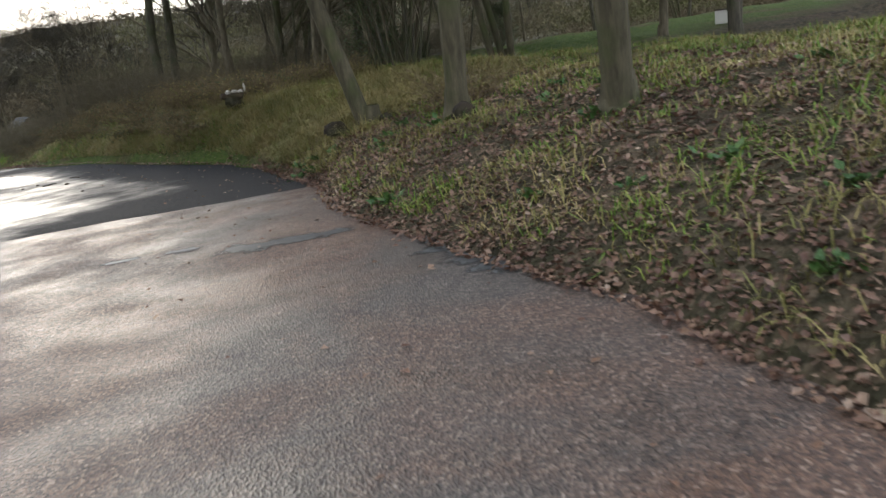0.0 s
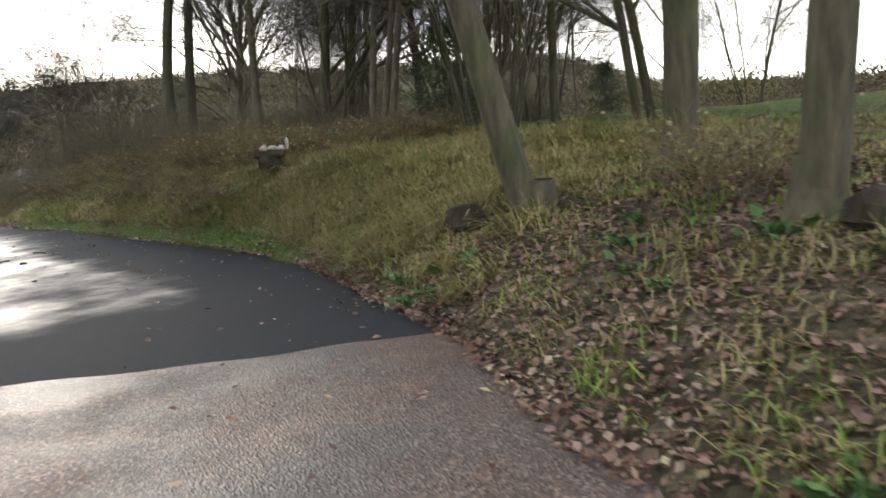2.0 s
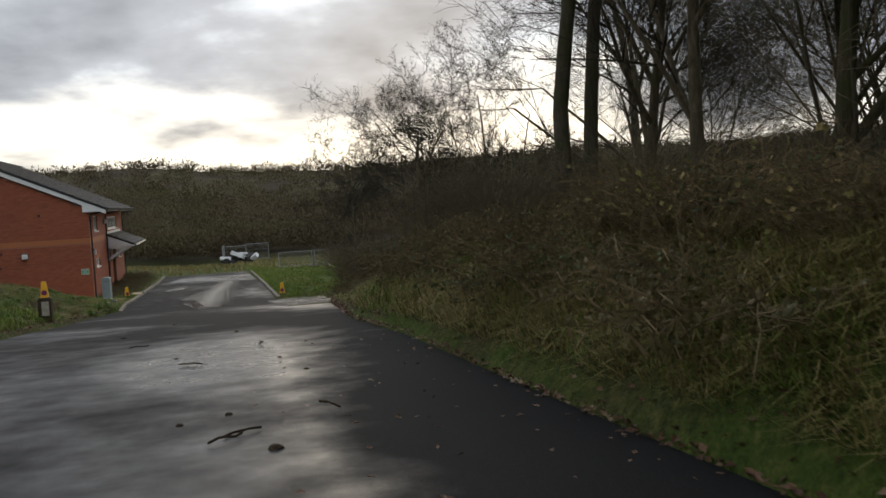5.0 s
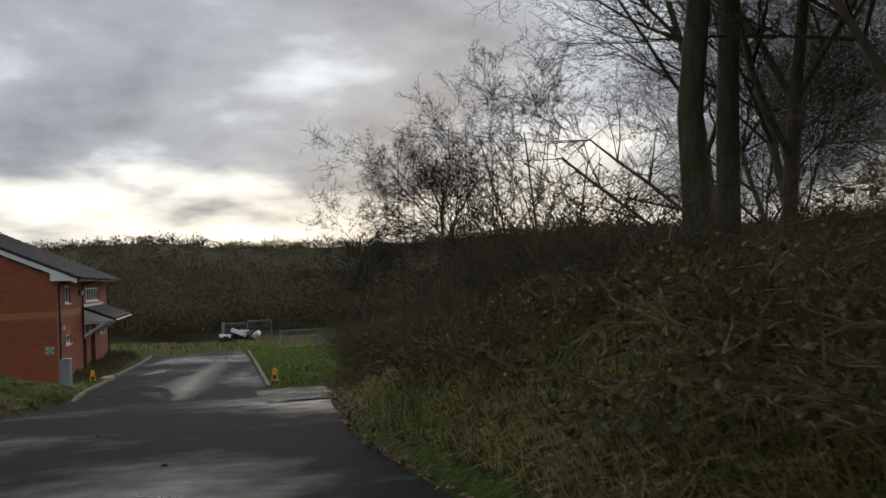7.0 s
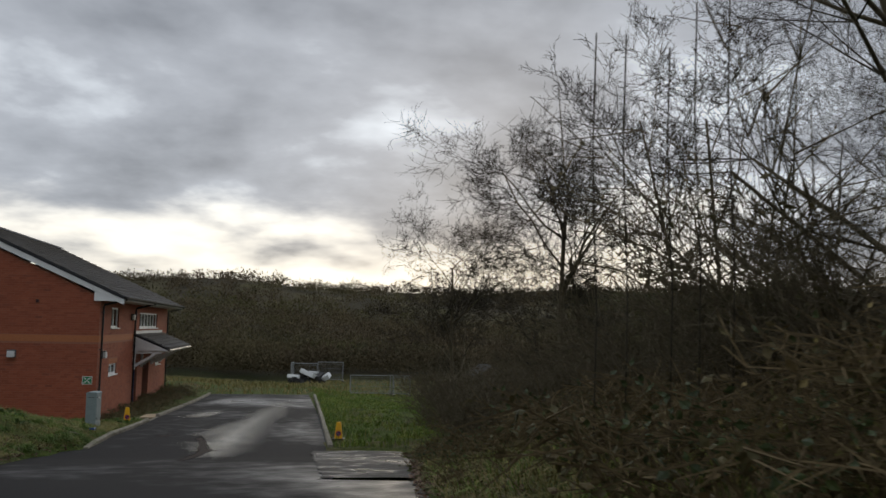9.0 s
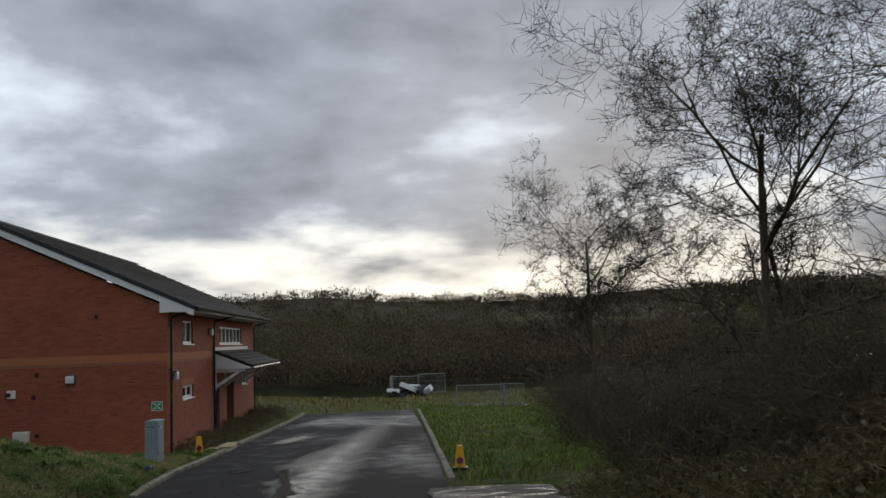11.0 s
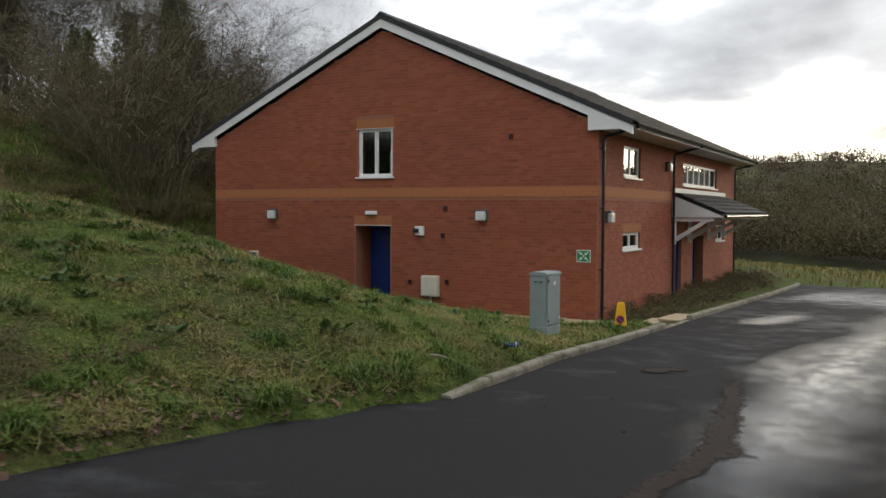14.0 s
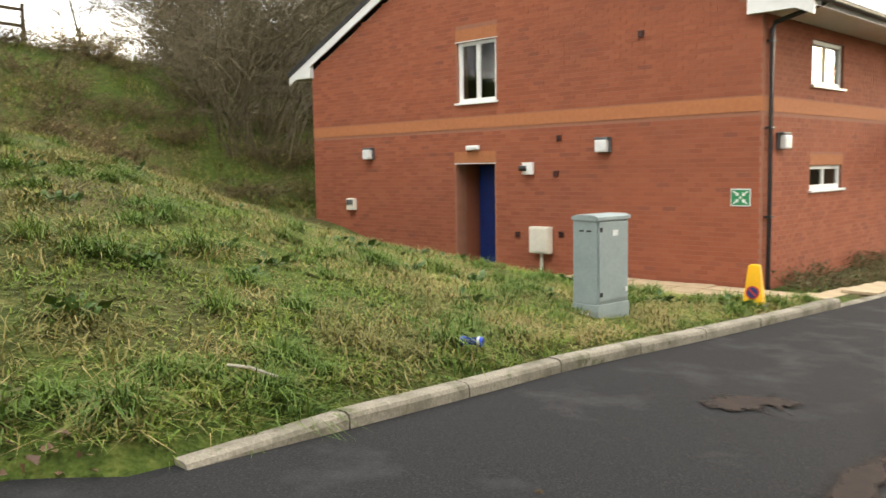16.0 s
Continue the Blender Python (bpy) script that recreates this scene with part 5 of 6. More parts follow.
# ---- grass, leaves and weeds ----
def blades(name, label, px, py, h, width, mat, seed, lean=0.5, keep=None, dz=-0.01):
    """A stand of grass blades, each bent once."""
    rng = np.random.default_rng(seed)
    if keep is not None:
        px, py, h = px[keep], py[keep], h[keep]
    n = len(px)
    base = np.stack([px, py, land(px, py) + dz], 1)
    a = rng.uniform(0, 6.28, n)
    out = np.stack([np.cos(a), np.sin(a), np.zeros(n)], 1)
    sid = np.stack([-np.sin(a), np.cos(a), np.zeros(n)], 1)
    upv = np.array([[0, 0, 1.0]])
    hh = h[:, None]
    k = (lean * rng.uniform(0.2, 1.3, n))[:, None]
    w = (width * rng.uniform(0.7, 1.4, n))[:, None]
    mid = base + upv * hh * (0.62 - 0.18 * k) + out * hh * k * 0.45
    tip = base + upv * hh * np.maximum(0.95 - 0.55 * k, 0.06) + out * hh * k * 1.15
    v = np.stack([base - sid * w, base + sid * w, mid - sid * w * 0.8, mid + sid * w * 0.8, tip], 1).reshape(-1, 3)
    f = np.array([(0, 1, 3), (0, 3, 2), (2, 3, 4)])
    q = (np.arange(n)[:, None, None] * 5 + f[None]).reshape(-1, 3)
    return tagged(quads_mesh(name, v, q, mat), label, "grass", kind="stuff")


def tufts(rng, cx, cy, per, spread):
    n = len(cx) * per
    x = np.repeat(cx, per) + rng.normal(0, spread, n)
    y = np.repeat(cy, per) + rng.normal(0, spread, n)
    return x, y


gr = np.random.default_rng(9)


def off_left(n, y0, y1, reach, power=1.4):
    y = gr.uniform(y0, y1, n)
    return left_edge(y) - 0.16 - reach * gr.random(n) ** power, y


def off_right(n, y0, y1, reach, power=1.2, gap=0.12):
    y = gr.uniform(y0, y1, n)
    return right_edge(y) + gap + reach * gr.random(n) ** power, y


def outside(x, y):
    r, l = x - right_edge(y), left_edge(y) - x
    house = (x > BX0 - 0.1) & (x < BX1 + 0.15) & (y > BY0 - 0.15) & (y < BY1 + 0.1)
    path = (x > -2.2) & (x < 3.3) & (y > 50.75) & (y < 53.7)
    return ((r > 0.1) | (l > 0.14)) & ~house & ~path


def mixed(name, label, cx, cy, per, spread, h0, h1, width, seed, dry=0.4, lean=0.5):
    x, y = tufts(gr, cx, cy, per, spread)
    size = np.repeat(gr.uniform(0.55, 1.25, len(cx)), per)
    h = gr.uniform(h0, h1, len(x)) * size
    is_dry = 0.25 + 0.5 * np.repeat(gr.random(len(cx)), per) + 0.22 * lumps(x, y, 1.5, 3.0) + 0.16 * lumps(x, y, 3.9, 1.0) < dry
    ok = outside(x, y)
    blades(name, label, x, y, h, width, M_GRASS, seed, lean, ok & ~is_dry)
    blades("dry_" + name, "withered straw-coloured " + label, x, y, h, width, M_DRY, seed + 1, lean, ok & is_dry)


cx, cy = off_left(7600, 36.5, 52.5, 14)
mixed("mound_grass", "tussocky grass on the mound", cx, cy, 24, 0.085, 0.045, 0.105, 0.0045, 20, 0.41, 1.9)
cx, cy = off_left(330, 37, 52, 12)
x, y = tufts(gr, cx, cy, 190, 0.055)
h = gr.uniform(0.10, 0.22, len(x)) * np.repeat(gr.uniform(0.45, 1.25, len(cx)), 190)
blades("tussocks", "dark green grass tussocks on the mound", x, y, h, 0.004, M_TUSS, 24, 1.35, outside(x, y))
cx, cy = off_left(420, 37, 52, 12)
x, y = tufts(gr, cx, cy, 90, 0.13)
blades("dry_mats", "flattened straw-yellow mats of dead grass", x, y, gr.uniform(0.08, 0.2, len(x)), 0.004, M_DRY, 25, 1.7, outside(x, y))
cx, cy = off_right(3200, -5, 17, 7.5)
keep = (cy > 10.2) | (gr.random(len(cx)) < 0.62) | (cx - right_edge(cy) > 2.6)
mixed("bank_grass", "rough grass on the bank", cx[keep], cy[keep], 24, 0.09, 0.07, 0.19, 0.0045, 28, 0.58, 1.15)
cx, cy = off_right(1900, 10.3, 26, 4.2)
mixed("long_grass", "long bleached grass over the bank", cx, cy, 34, 0.13, 0.16, 0.34, 0.0045, 32, 0.78, 1.25)
cx, cy = off_right(420, 9.3, 22, 4.0, 1.0)
x, y = tufts(gr, cx, cy, 110, 0.085)
h = gr.uniform(0.16, 0.34, len(x)) * np.repeat(gr.uniform(0.6, 1.25, len(cx)), 110)
blades("bank_tussocks", "drooping straw-yellow tussocks on the bank", x, y, h, 0.004, M_DRY, 34, 1.5, outside(x, y))
cx, cy = off_right(190, 10.2, 17.5, 3.4, 1.0)
x, y = tufts(gr, cx, cy, 190, 0.065)
h = gr.uniform(0.12, 0.24, len(x)) * np.repeat(gr.uniform(0.5, 1.2, len(cx)), 190)
blades("straw_tussocks", "rounded straw-green tussocks on the bank", x, y, h, 0.004, M_DRY, 35, 1.4, outside(x, y))
cx, cy = off_right(1700, 17, 42.3, 4.0)
mixed("scrub_grass", "long grass among brambles", cx, cy, 22, 0.13, 0.16, 0.34, 0.005, 36, 0.6, 1.2)
cx, cy = off_right(2200, 43, 76, 9)
mixed("meadow_grass", "green meadow grass by the lane", cx, cy, 14, 0.10, 0.12, 0.26, 0.008, 40, 0.12, 0.6)
x, y = gr.uniform(-14, 22, 9000), gr.uniform(70, 101, 9000)
blades("far_meadow_grass", "withered pale grass past the end of the lane", x, y, gr.uniform(0.15, 0.4, 9000), 0.02, M_DRY, 44)
cx, cy = off_left(500, 28, 37, 5)
mixed("verge_grass", "ragged verge grass", cx, cy, 16, 0.1, 0.12, 0.3, 0.007, 46, 0.3, 0.7)


x, y = gr.uniform(-28, -9.8, 3000), gr.uniform(41, 64, 3000)
mixed("slope_grass", "rank grass on the slope by the building", x, y, 16, 0.16, 0.14, 0.34, 0.008, 48, 0.62, 1.1)

def litter(name, label, x, y, size, seed, lift=0.012, flat=0.35):
    rng = np.random.default_rng(seed)
    n = len(x)
    p = np.stack([x, y, np.maximum(land(x, y), np.where((x < right_edge(y)) & (x > left_edge(y)), road_z(y) + 0.016, -99)) + lift * rng.uniform(0.5, 2.5, n)], 1)
    d = unit(np.stack([rng.normal(0, 1, n), rng.normal(0, 1, n), rng.normal(0.05, flat, n)], 1))
    t = np.stack([rng.normal(0, flat, n), rng.normal(0, flat, n), np.ones(n)], 1)
    u = unit(np.cross(d, t))
    w = np.cross(u, d)
    s = size * rng.uniform(0.55, 1.35, n)[:, None]
    v = np.stack([p, p + d * s * 0.5 + u * s * 0.36 + w * s * rng.uniform(0.0, 0.25, (n, 1)), p + d * s + w * s * rng.uniform(-0.05, 0.2, (n, 1)), p + d * s * 0.5 - u * s * 0.36 + w * s * rng.uniform(0, 0.25, (n, 1)), p + d * s * 0.5], 1).reshape(-1, 3)
    f = np.array([(0, 4, 1), (1, 4, 2), (2, 4, 3), (3, 4, 0)])
    q = (np.arange(n)[:, None, None] * 5 + f[None]).reshape(-1, 3)
    return tagged(quads_mesh(name, v, q, M_LITTER), label, "leaves", kind="stuff")


y = gr.uniform(-5, 13.5, 40000)
x = right_edge(y) - 0.08 + 4.4 * gr.random(40000) ** 1.3
litter("leaf_litter", "brown fallen leaves over the bank", x, y, 0.046, 50)
y = gr.uniform(9, 42, 5200)
x = right_edge(y) - 0.12 + 0.75 * gr.random(5200) ** 1.5
litter("edge_leaves", "fallen leaves along the road edge", x, y, 0.055, 51)
y = gr.uniform(26, 43, 1500)
x = left_edge(y) + 0.05 - 0.8 * gr.random(1500)
litter("verge_leaves", "red-brown leaf litter on the verge", x, y, 0.07, 52)
y = gr.uniform(-4, 24, 420)
x = right_edge(y) - 2.2 * gr.random(420) ** 2.2
litter("road_leaves", "scattered leaves and chips on the road", x, y, 0.05, 53, 0.004, 0.12)


def weed(seed, m, size, n=26):
    """A low rosette of broad leaves."""
    rng = np.random.default_rng(seed)
    top = thing("weed_plant", m, "low broad-leaved green weed among leaf litter", "plant", "weeds")
    a = rng.uniform(0, 6.28, n)
    d = unit(np.stack([np.cos(a), np.sin(a), rng.uniform(0.15, 0.9, n)], 1))
    p = np.stack([rng.normal(0, 0.05, n), rng.normal(0, 0.05, n), np.zeros(n)], 1) + d * size * rng.uniform(0.1, 0.9, (n, 1))
    v, f = leaf_cloud(p, d, size, rng)
    tagged(quads_mesh("rosette", v, f, M_WEED, top), kind="stuff")
    v, f = tubes_mesh(np.concatenate([np.zeros((n, 3)) - [[0, 0, 0.02]], p, np.full((n, 1), 0.003), np.full((n, 1), 0.002)], 1), 3)
    tagged(quads_mesh("stalk", v, f, M_WEED, top), kind="stuff")
    return top


w0 = [weed(i, stand(7.0 + i * 0.4, 7.9 + i * 0.3, 0, 1, 0), 0.075) for i in range(3)]
for i in range(40):
    y = sr.uniform(-2, 12)
    x = float(right_edge(y)) + 0.2 + 3.2 * sr.random() ** 1.3
    copy_thing(w0[i % 3], stand(x, y, sr.uniform(0, 360), sr.uniform(0.6, 1.3), 0))
for i in range(46):
    y = sr.uniform(37, 50)
    copy_thing(w0[i % 3], stand(float(left_edge(y)) - 0.3 - 6 * sr.random(), y, sr.uniform(0, 360), sr.uniform(0.7, 1.4), 0))
for i in range(8):
    copy_thing(w0[i % 3], stand(7.1 + sr.uniform(-0.1, 0.35), 10.0 + sr.uniform(-0.4, 0.6), sr.uniform(0, 360), 0.95, 0))


# ---- loose things ----
M_STUMP = make_bark("rotten_wood", (0.022, 0.015, 0.010), (0.060, 0.042, 0.026), 0.3)
M_PEAT = make_bark("peaty_stump", (0.010, 0.007, 0.005), (0.034, 0.024, 0.016), 0.25)
M_SHEDBR = plain("dark_brown_brick", (0.085, 0.040, 0.028), 0.9, 0, 0.2, 8, 0.3)
M_PALEWOOD = plain("pale_split_wood", (0.40, 0.36, 0.29), 0.8, 0, 0.25, 9, 0.5)


def parking_cone(m, group="no-waiting cones"):
    """A square tapered no-waiting cone with a round badge."""
    c = thing("parking_cone", m, "yellow no-waiting cone with blue and red round badge", "traffic cone", group)
    bm = bmesh.new()
    r = bmesh.ops.create_cone(bm, cap_ends=True, segments=4, radius1=0.135, radius2=0.075, depth=0.40, matrix=Matrix.Translation((0, 0, 0.22)) @ Matrix.Rotation(math.pi / 4, 4, "Z"))
    bmesh.ops.bevel(bm, geom=list(bm.edges), offset=0.012, segments=2, affect="EDGES")
    part("body", bm, M_YELLOW, c)
    part("base", boxes(((-0.135, -0.135, 0.0), (0.135, 0.135, 0.03)), bevel=0.008), M_BLACK, c, "black rubber base")
    for k in range(2):
        turn = Matrix.Rotation(k * math.pi, 4, "Z")
        tilt = Matrix.Translation((0, -0.0845, 0.15)) @ Matrix.Rotation(-0.105, 4, "X")
        disc = lambda rad, off: prism(bmesh.new(), [(rad * math.cos(t), rad * math.sin(t)) for t in np.linspace(0, 2 * math.pi, 25)[:-1]], 1, -off, -off + 0.004)
        bm = disc(0.066, 0.002)
        bm.transform(turn @ tilt)
        part("badge_rim", bm, M_RED, c)
        bm = disc(0.052, 0.005)
        bm.transform(turn @ tilt)
        part("badge_field", bm, M_NAVY, c)
        bm = prism(bmesh.new(), [(-0.045, 0.035), (-0.035, 0.045), (0.045, -0.035), (0.035, -0.045)], 1, -0.008, -0.004)
        bm.transform(turn @ tilt)
        part("badge_bar", bm, M_RED, c)
    return c


cone = parking_cone(pose(2.8, 49.7, on_land(2.8, 49.7) + 0.005, 0, 0, 12))
copy_thing(cone, pose(8.62, 44.69, on_land(8.62, 44.69) + 0.03, 0, 0, -8))
POST_Z = on_land(2.15, 35.6)
copy_thing(cone, pose(2.15, 35.6, POST_Z + 0.56, 0, 0, 5))
post = thing("wooden_post", pose(2.15, 35.6, POST_Z), "stout weathered timber post at the verge", "post")
part("post_body", boxes(((-0.15, -0.14, -0.2), (0.15, 0.14, 0.56)), bevel=0.025), M_STUMP, post)
part("pale_patch", boxes(((-0.07, -0.148, 0.15), (0.10, -0.139, 0.50)), bevel=0.004), M_PALEWOOD, post)

# street cabinet
cab = thing("street_cabinet", pose(2.26, 47.80, -1.56, 0, 0, -4), "grey-green steel street cabinet standing in the grass", "cabinet")
part("plinth", boxes(((-0.135, -0.222, -0.15), (0.145, 0.222, 0.07)), bevel=0.006), M_CAB, cab)
part("body", boxes(((-0.13, -0.218, 0.07), (0.13, 0.218, 0.80)), bevel=0.006), M_CAB, cab)
part("roof_cap", prism(bmesh.new(), [(-0.14, 0.80), (0.152, 0.80), (0.152, 0.828), (0.10, 0.845), (-0.09, 0.845), (-0.14, 0.828)], 1, -0.228, 0.228), M_CAB, cab)
door = part("door", boxes(((0.131, -0.20, 0.10), (0.146, 0.20, 0.785)), bevel=0.004), M_CAB, cab)
part("hinge", boxes(((0.146, -0.195, 0.70), (0.156, -0.165, 0.74)), bevel=0.003), M_BLACK, door)
part("hinge", boxes(((0.146, -0.195, 0.14), (0.156, -0.165, 0.18)), bevel=0.003), M_BLACK, door)
part("lock", boxes(((0.146, 0.155, 0.16), (0.158, 0.18, 0.20)), bevel=0.004), M_WHITE, door, "pale lock cover")
part("label_plate", boxes(((0.146, -0.02, 0.66), (0.150, 0.05, 0.71))), M_LAMPW, door, "pale sticker")
part("vent", boxes(((-0.06, -0.222, 0.70), (-0.01, -0.217, 0.715)), ((0.02, -0.222, 0.70), (0.07, -0.217, 0.715))), M_BLACK, cab)
part("end_stamp", boxes(((-0.07, -0.225, -0.04), (0.05, -0.2215, 0.0))), M_WHITE, cab, "pale paint mark")

# drink can and stick
can = thing("drink_can", pose(2.74, 45.6, on_land(2.74, 45.6) + 0.075, 0, 90, 25), "crushed blue and silver drink can on grass", "can")
part("can_body", tube(bmesh.new(), [(0, 0, -0.075), (0, 0, -0.066), (0, 0, 0.05), (0.003, 0, 0.075)], 0.033, 16), plain("blue_can_print", (0.02, 0.06, 0.42), 0.3, 0.5, 0.1, 20), can)
part("can_end", tube(bmesh.new(), [(0, 0, -0.082), (0, 0, -0.074)], 0.029, 16), M_STEEL, can)
part("silver_band", tube(bmesh.new(), [(0, 0, 0.04), (0, 0, 0.058)], 0.0335, 16), M_STEEL, can)


def stick(pts, r, label, mat):
    """A thin bent stick lying on the ground."""
    p = [(x, y, on_land(x, y) + h) for x, y, h in pts]
    s = thing("stick", pose(*p[0]), label, "stick", "sticks")
    o = Vector(p[0])
    part("stick_body", tube(bmesh.new(), [Vector(q) - o for q in p], r, 6), mat, s)


stick([(2.64, 43.83, 0.08), (2.71, 43.92, 0.09), (2.80, 44.03, 0.07)], 0.009, "pale straight stick lying in the grass", M_PALEWOOD)


def on_road(x, y, dz=0.0):
    return float(road_z(y)) + dz


def clod(x, y, r, mat, label, name="stone", squash=0.6, z=None):
    """A small lumpy stone, clod or stump."""
    t = thing(name, pose(x, y, on_road(x, y) if z is None else z, 0, 0, 40 * x), label, name.replace("_", " "), name + "s")
    bm = bmesh.new()
    bmesh.ops.create_icosphere(bm, subdivisions=2, radius=r)
    for v in bm.verts:
        k = noise.noise(v.co * (1.6 / r) + Vector((x, y, 0)))
        v.co = v.co * (1 + 0.35 * k)
        v.co.z = max(v.co.z * squash, -0.25 * r)
    part("lump", bm, mat, t)
    return t


for x, y, r in ((5.95, 15.9, 0.035), (6.35, 18.3, 0.05), (6.1, 19.6, 0.03), (5.75, 19.4, 0.028), (6.9, 21.5, 0.03), (5.6, 23.4, 0.03), (4.6, 28, 0.04), (5.3, 31.0, 0.03), (4.4, 44.2, 0.022), (4.9, 42.9, 0.02), (4.0, 43.5, 0.02), (6.4, 27.0, 0.04)):
    clod(x, y, r, M_STUMP, "small dark clod on the wet road", "mud_clod")
for x, y, r, s in ((7.90, 10.25, 0.17, 1.0), (8.13, 9.35, 0.11, 0.8), (7.35, 6.87, 0.13, 1.2), (8.66, 8.76, 0.12, 0.8)):
    clod(x, y, r, M_PEAT, "dark rotten stump in the bank", "stump", s, on_land(x, y) + 0.05)

# tall thin shoots standing out of the hedge
for x, top_z in ((9.1, 2.95), (9.29, 2.96), (9.57, 2.9), (9.75, 3.2), (9.97, 3.25)):
    z0 = on_land(x, 28.3)
    t = thing("dead_shoot", pose(x, 28.3, z0), "tall thin dead shoot rising from the hedge", "plant", "dead shoots")
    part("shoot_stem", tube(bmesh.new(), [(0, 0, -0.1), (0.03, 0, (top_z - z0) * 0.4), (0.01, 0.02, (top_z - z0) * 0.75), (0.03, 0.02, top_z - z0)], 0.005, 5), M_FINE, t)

# twigs on the road
for x, y, a in ((5.95, 18.6, 30), (6.3, 18.9, 200), (6.9, 19.3, 110), (6.6, 24, 80), (5.9, 22.6, 150), (4.9, 25.5, 10)):
    t = thing("twig", pose(x, y, on_road(x, y, 0.02), 0, 0, a), "short dark twig on the wet road", "twig", "twigs")
    part("twig_body", tube(bmesh.new(), [(0, 0, 0), (0.09, 0.015, 0.012), (0.2, -0.01, 0.0), (0.27, 0.03, 0.0)], 0.009, 6), M_STUMP, t)

# fallen log with pale broken ends
LOG_Z = on_land(9.25, 16.1)
log = thing("fallen_log", pose(9.25, 16.1, max(LOG_Z + 0.16, 1.55), 0, 0, -32) @ Matrix.Scale(0.72, 4), "dark fallen log with pale splintered ends on the bank", "log")
rl = random.Random(8)
bm = tube(bmesh.new(), [(-0.30 + 0.12 * i, 0.04 * math.sin(i), 0.03 * math.cos(i * 1.7)) for i in range(6)], 0.09, 12)
for v in bm.verts:
    v.co += Vector((0, rl.uniform(-0.02, 0.02), rl.uniform(-0.02, 0.02)))
part("log_body", bm, M_STUMP, log)
bm = bmesh.new()
bmesh.ops.create_icosphere(bm, subdivisions=3, radius=0.21)
for v in bm.verts:
    v.co = Vector((v.co.x * 1.25, v.co.y * 0.9, v.co.z)) * (1 + 0.4 * noise.noise(v.co * 6)) + Vector((0.05, 0.05, -0.2))
part("root_plate", bm, M_PEAT, log, "dark earthy root plate")
for x, y, z, h, w in ((-0.10, -0.02, 0.10, 0.05, 0.09), (0.08, -0.06, 0.11, 0.04, 0.10), (0.36, 0.0, 0.17, 0.10, 0.035), (0.24, -0.05, 0.10, 0.04, 0.08)):
    bm = bmesh.new()
    bmesh.ops.create_icosphere(bm, subdivisions=2, radius=1.0)
    for v in bm.verts:
        v.co = Vector((v.co.x * w, v.co.y * w * 0.6, v.co.z * h * (1.3 if v.co.z > 0.5 else 1))) * (1 + 0.5 * noise.noise(v.co * 2.5 + Vector((x * 9, z, 0)))) + Vector((x, y, z))
    part("split_wood", bm, M_PALEWOOD, log, "pale splintered wood")


# mesh fence panels
M_PANEL = plain("dull_weathered_steel", (0.23, 0.235, 0.23), 0.7, 0.1, 0.2, 8)


def fence_panel(m, w=3.4, h=1.9):
    f = thing("mesh_fence_panel", m, "temporary steel mesh fence panel on block feet", "fence", "temporary fence panels")
    for x in (0.0, w):
        part("upright", tube(bmesh.new(), [(x, 0, 0.05), (x, 0, h)], 0.034, 8), M_PANEL, f)
        part("foot", boxes(((x - 0.12, -0.3, 0), (x + 0.12, 0.3, 0.12)), bevel=0.02), M_BLACK, f)
    for z in (0.18, h):
        part("rail", tube(bmesh.new(), [(0, 0, z), (w, 0, z)], 0.026, 8), M_PANEL, f)
    s = [(x, 0, 0.18, x, 0, h, 0.006, 0.006) for x in np.arange(0.1, w, 0.11)] + [(0, 0, z, w, 0, z, 0.006, 0.006) for z in np.arange(0.3, h, 0.26)]
    v, q = tubes_mesh(s, 3)
    tagged(quads_mesh("wire_mesh", v, q, M_PANEL, f), kind="stuff")
    return f


def at_far(x, y, turn):
    return pose(x, y, on_land(x, y), 0, 0, turn)


fp = fence_panel(at_far(10.9, 73.6, -3), 2.5, 1.2)
copy_thing(fp, at_far(13.2, 73.4, -40) @ Matrix.Diagonal((0.55, 1, 1, 1)))
for x, y, a in ((7.6, 98, 0), (9.78, 98, -4), (7.5, 96, 84)):
    copy_thing(fp, at_far(x, y, a) @ Matrix.Diagonal((0.86, 1, 1.44, 1)))

# dumped heap behind the panels
heap = thing("rubble_heap", pose(9.3, 95.6, on_land(9.3, 95.6)), "heap of dumped white sheets and dark rubbish", "rubbish heap")
hr = random.Random(3)
for i in range(16):
    x, y, z = hr.gauss(0, 0.95), hr.gauss(0, 0.4), hr.uniform(0.1, 0.9)
    a = (0.15 + 0.5 * hr.random(), 0.3 + 0.4 * hr.random(), 0.06 + 0.22 * hr.random())
    bm = boxes(((-a[0], -a[1], -a[2]), a), bevel=0.03)
    bm.transform(pose(x, y, z * max(0.25, 1 - abs(x) / 2.6), hr.uniform(-35, 35), hr.uniform(-35, 35), hr.uniform(0, 180)))
    part("dumped_sheet" if i % 3 else "dumped_block", bm, (M_LAMPW, M_DARK, M_CONC)[i % 3], heap)

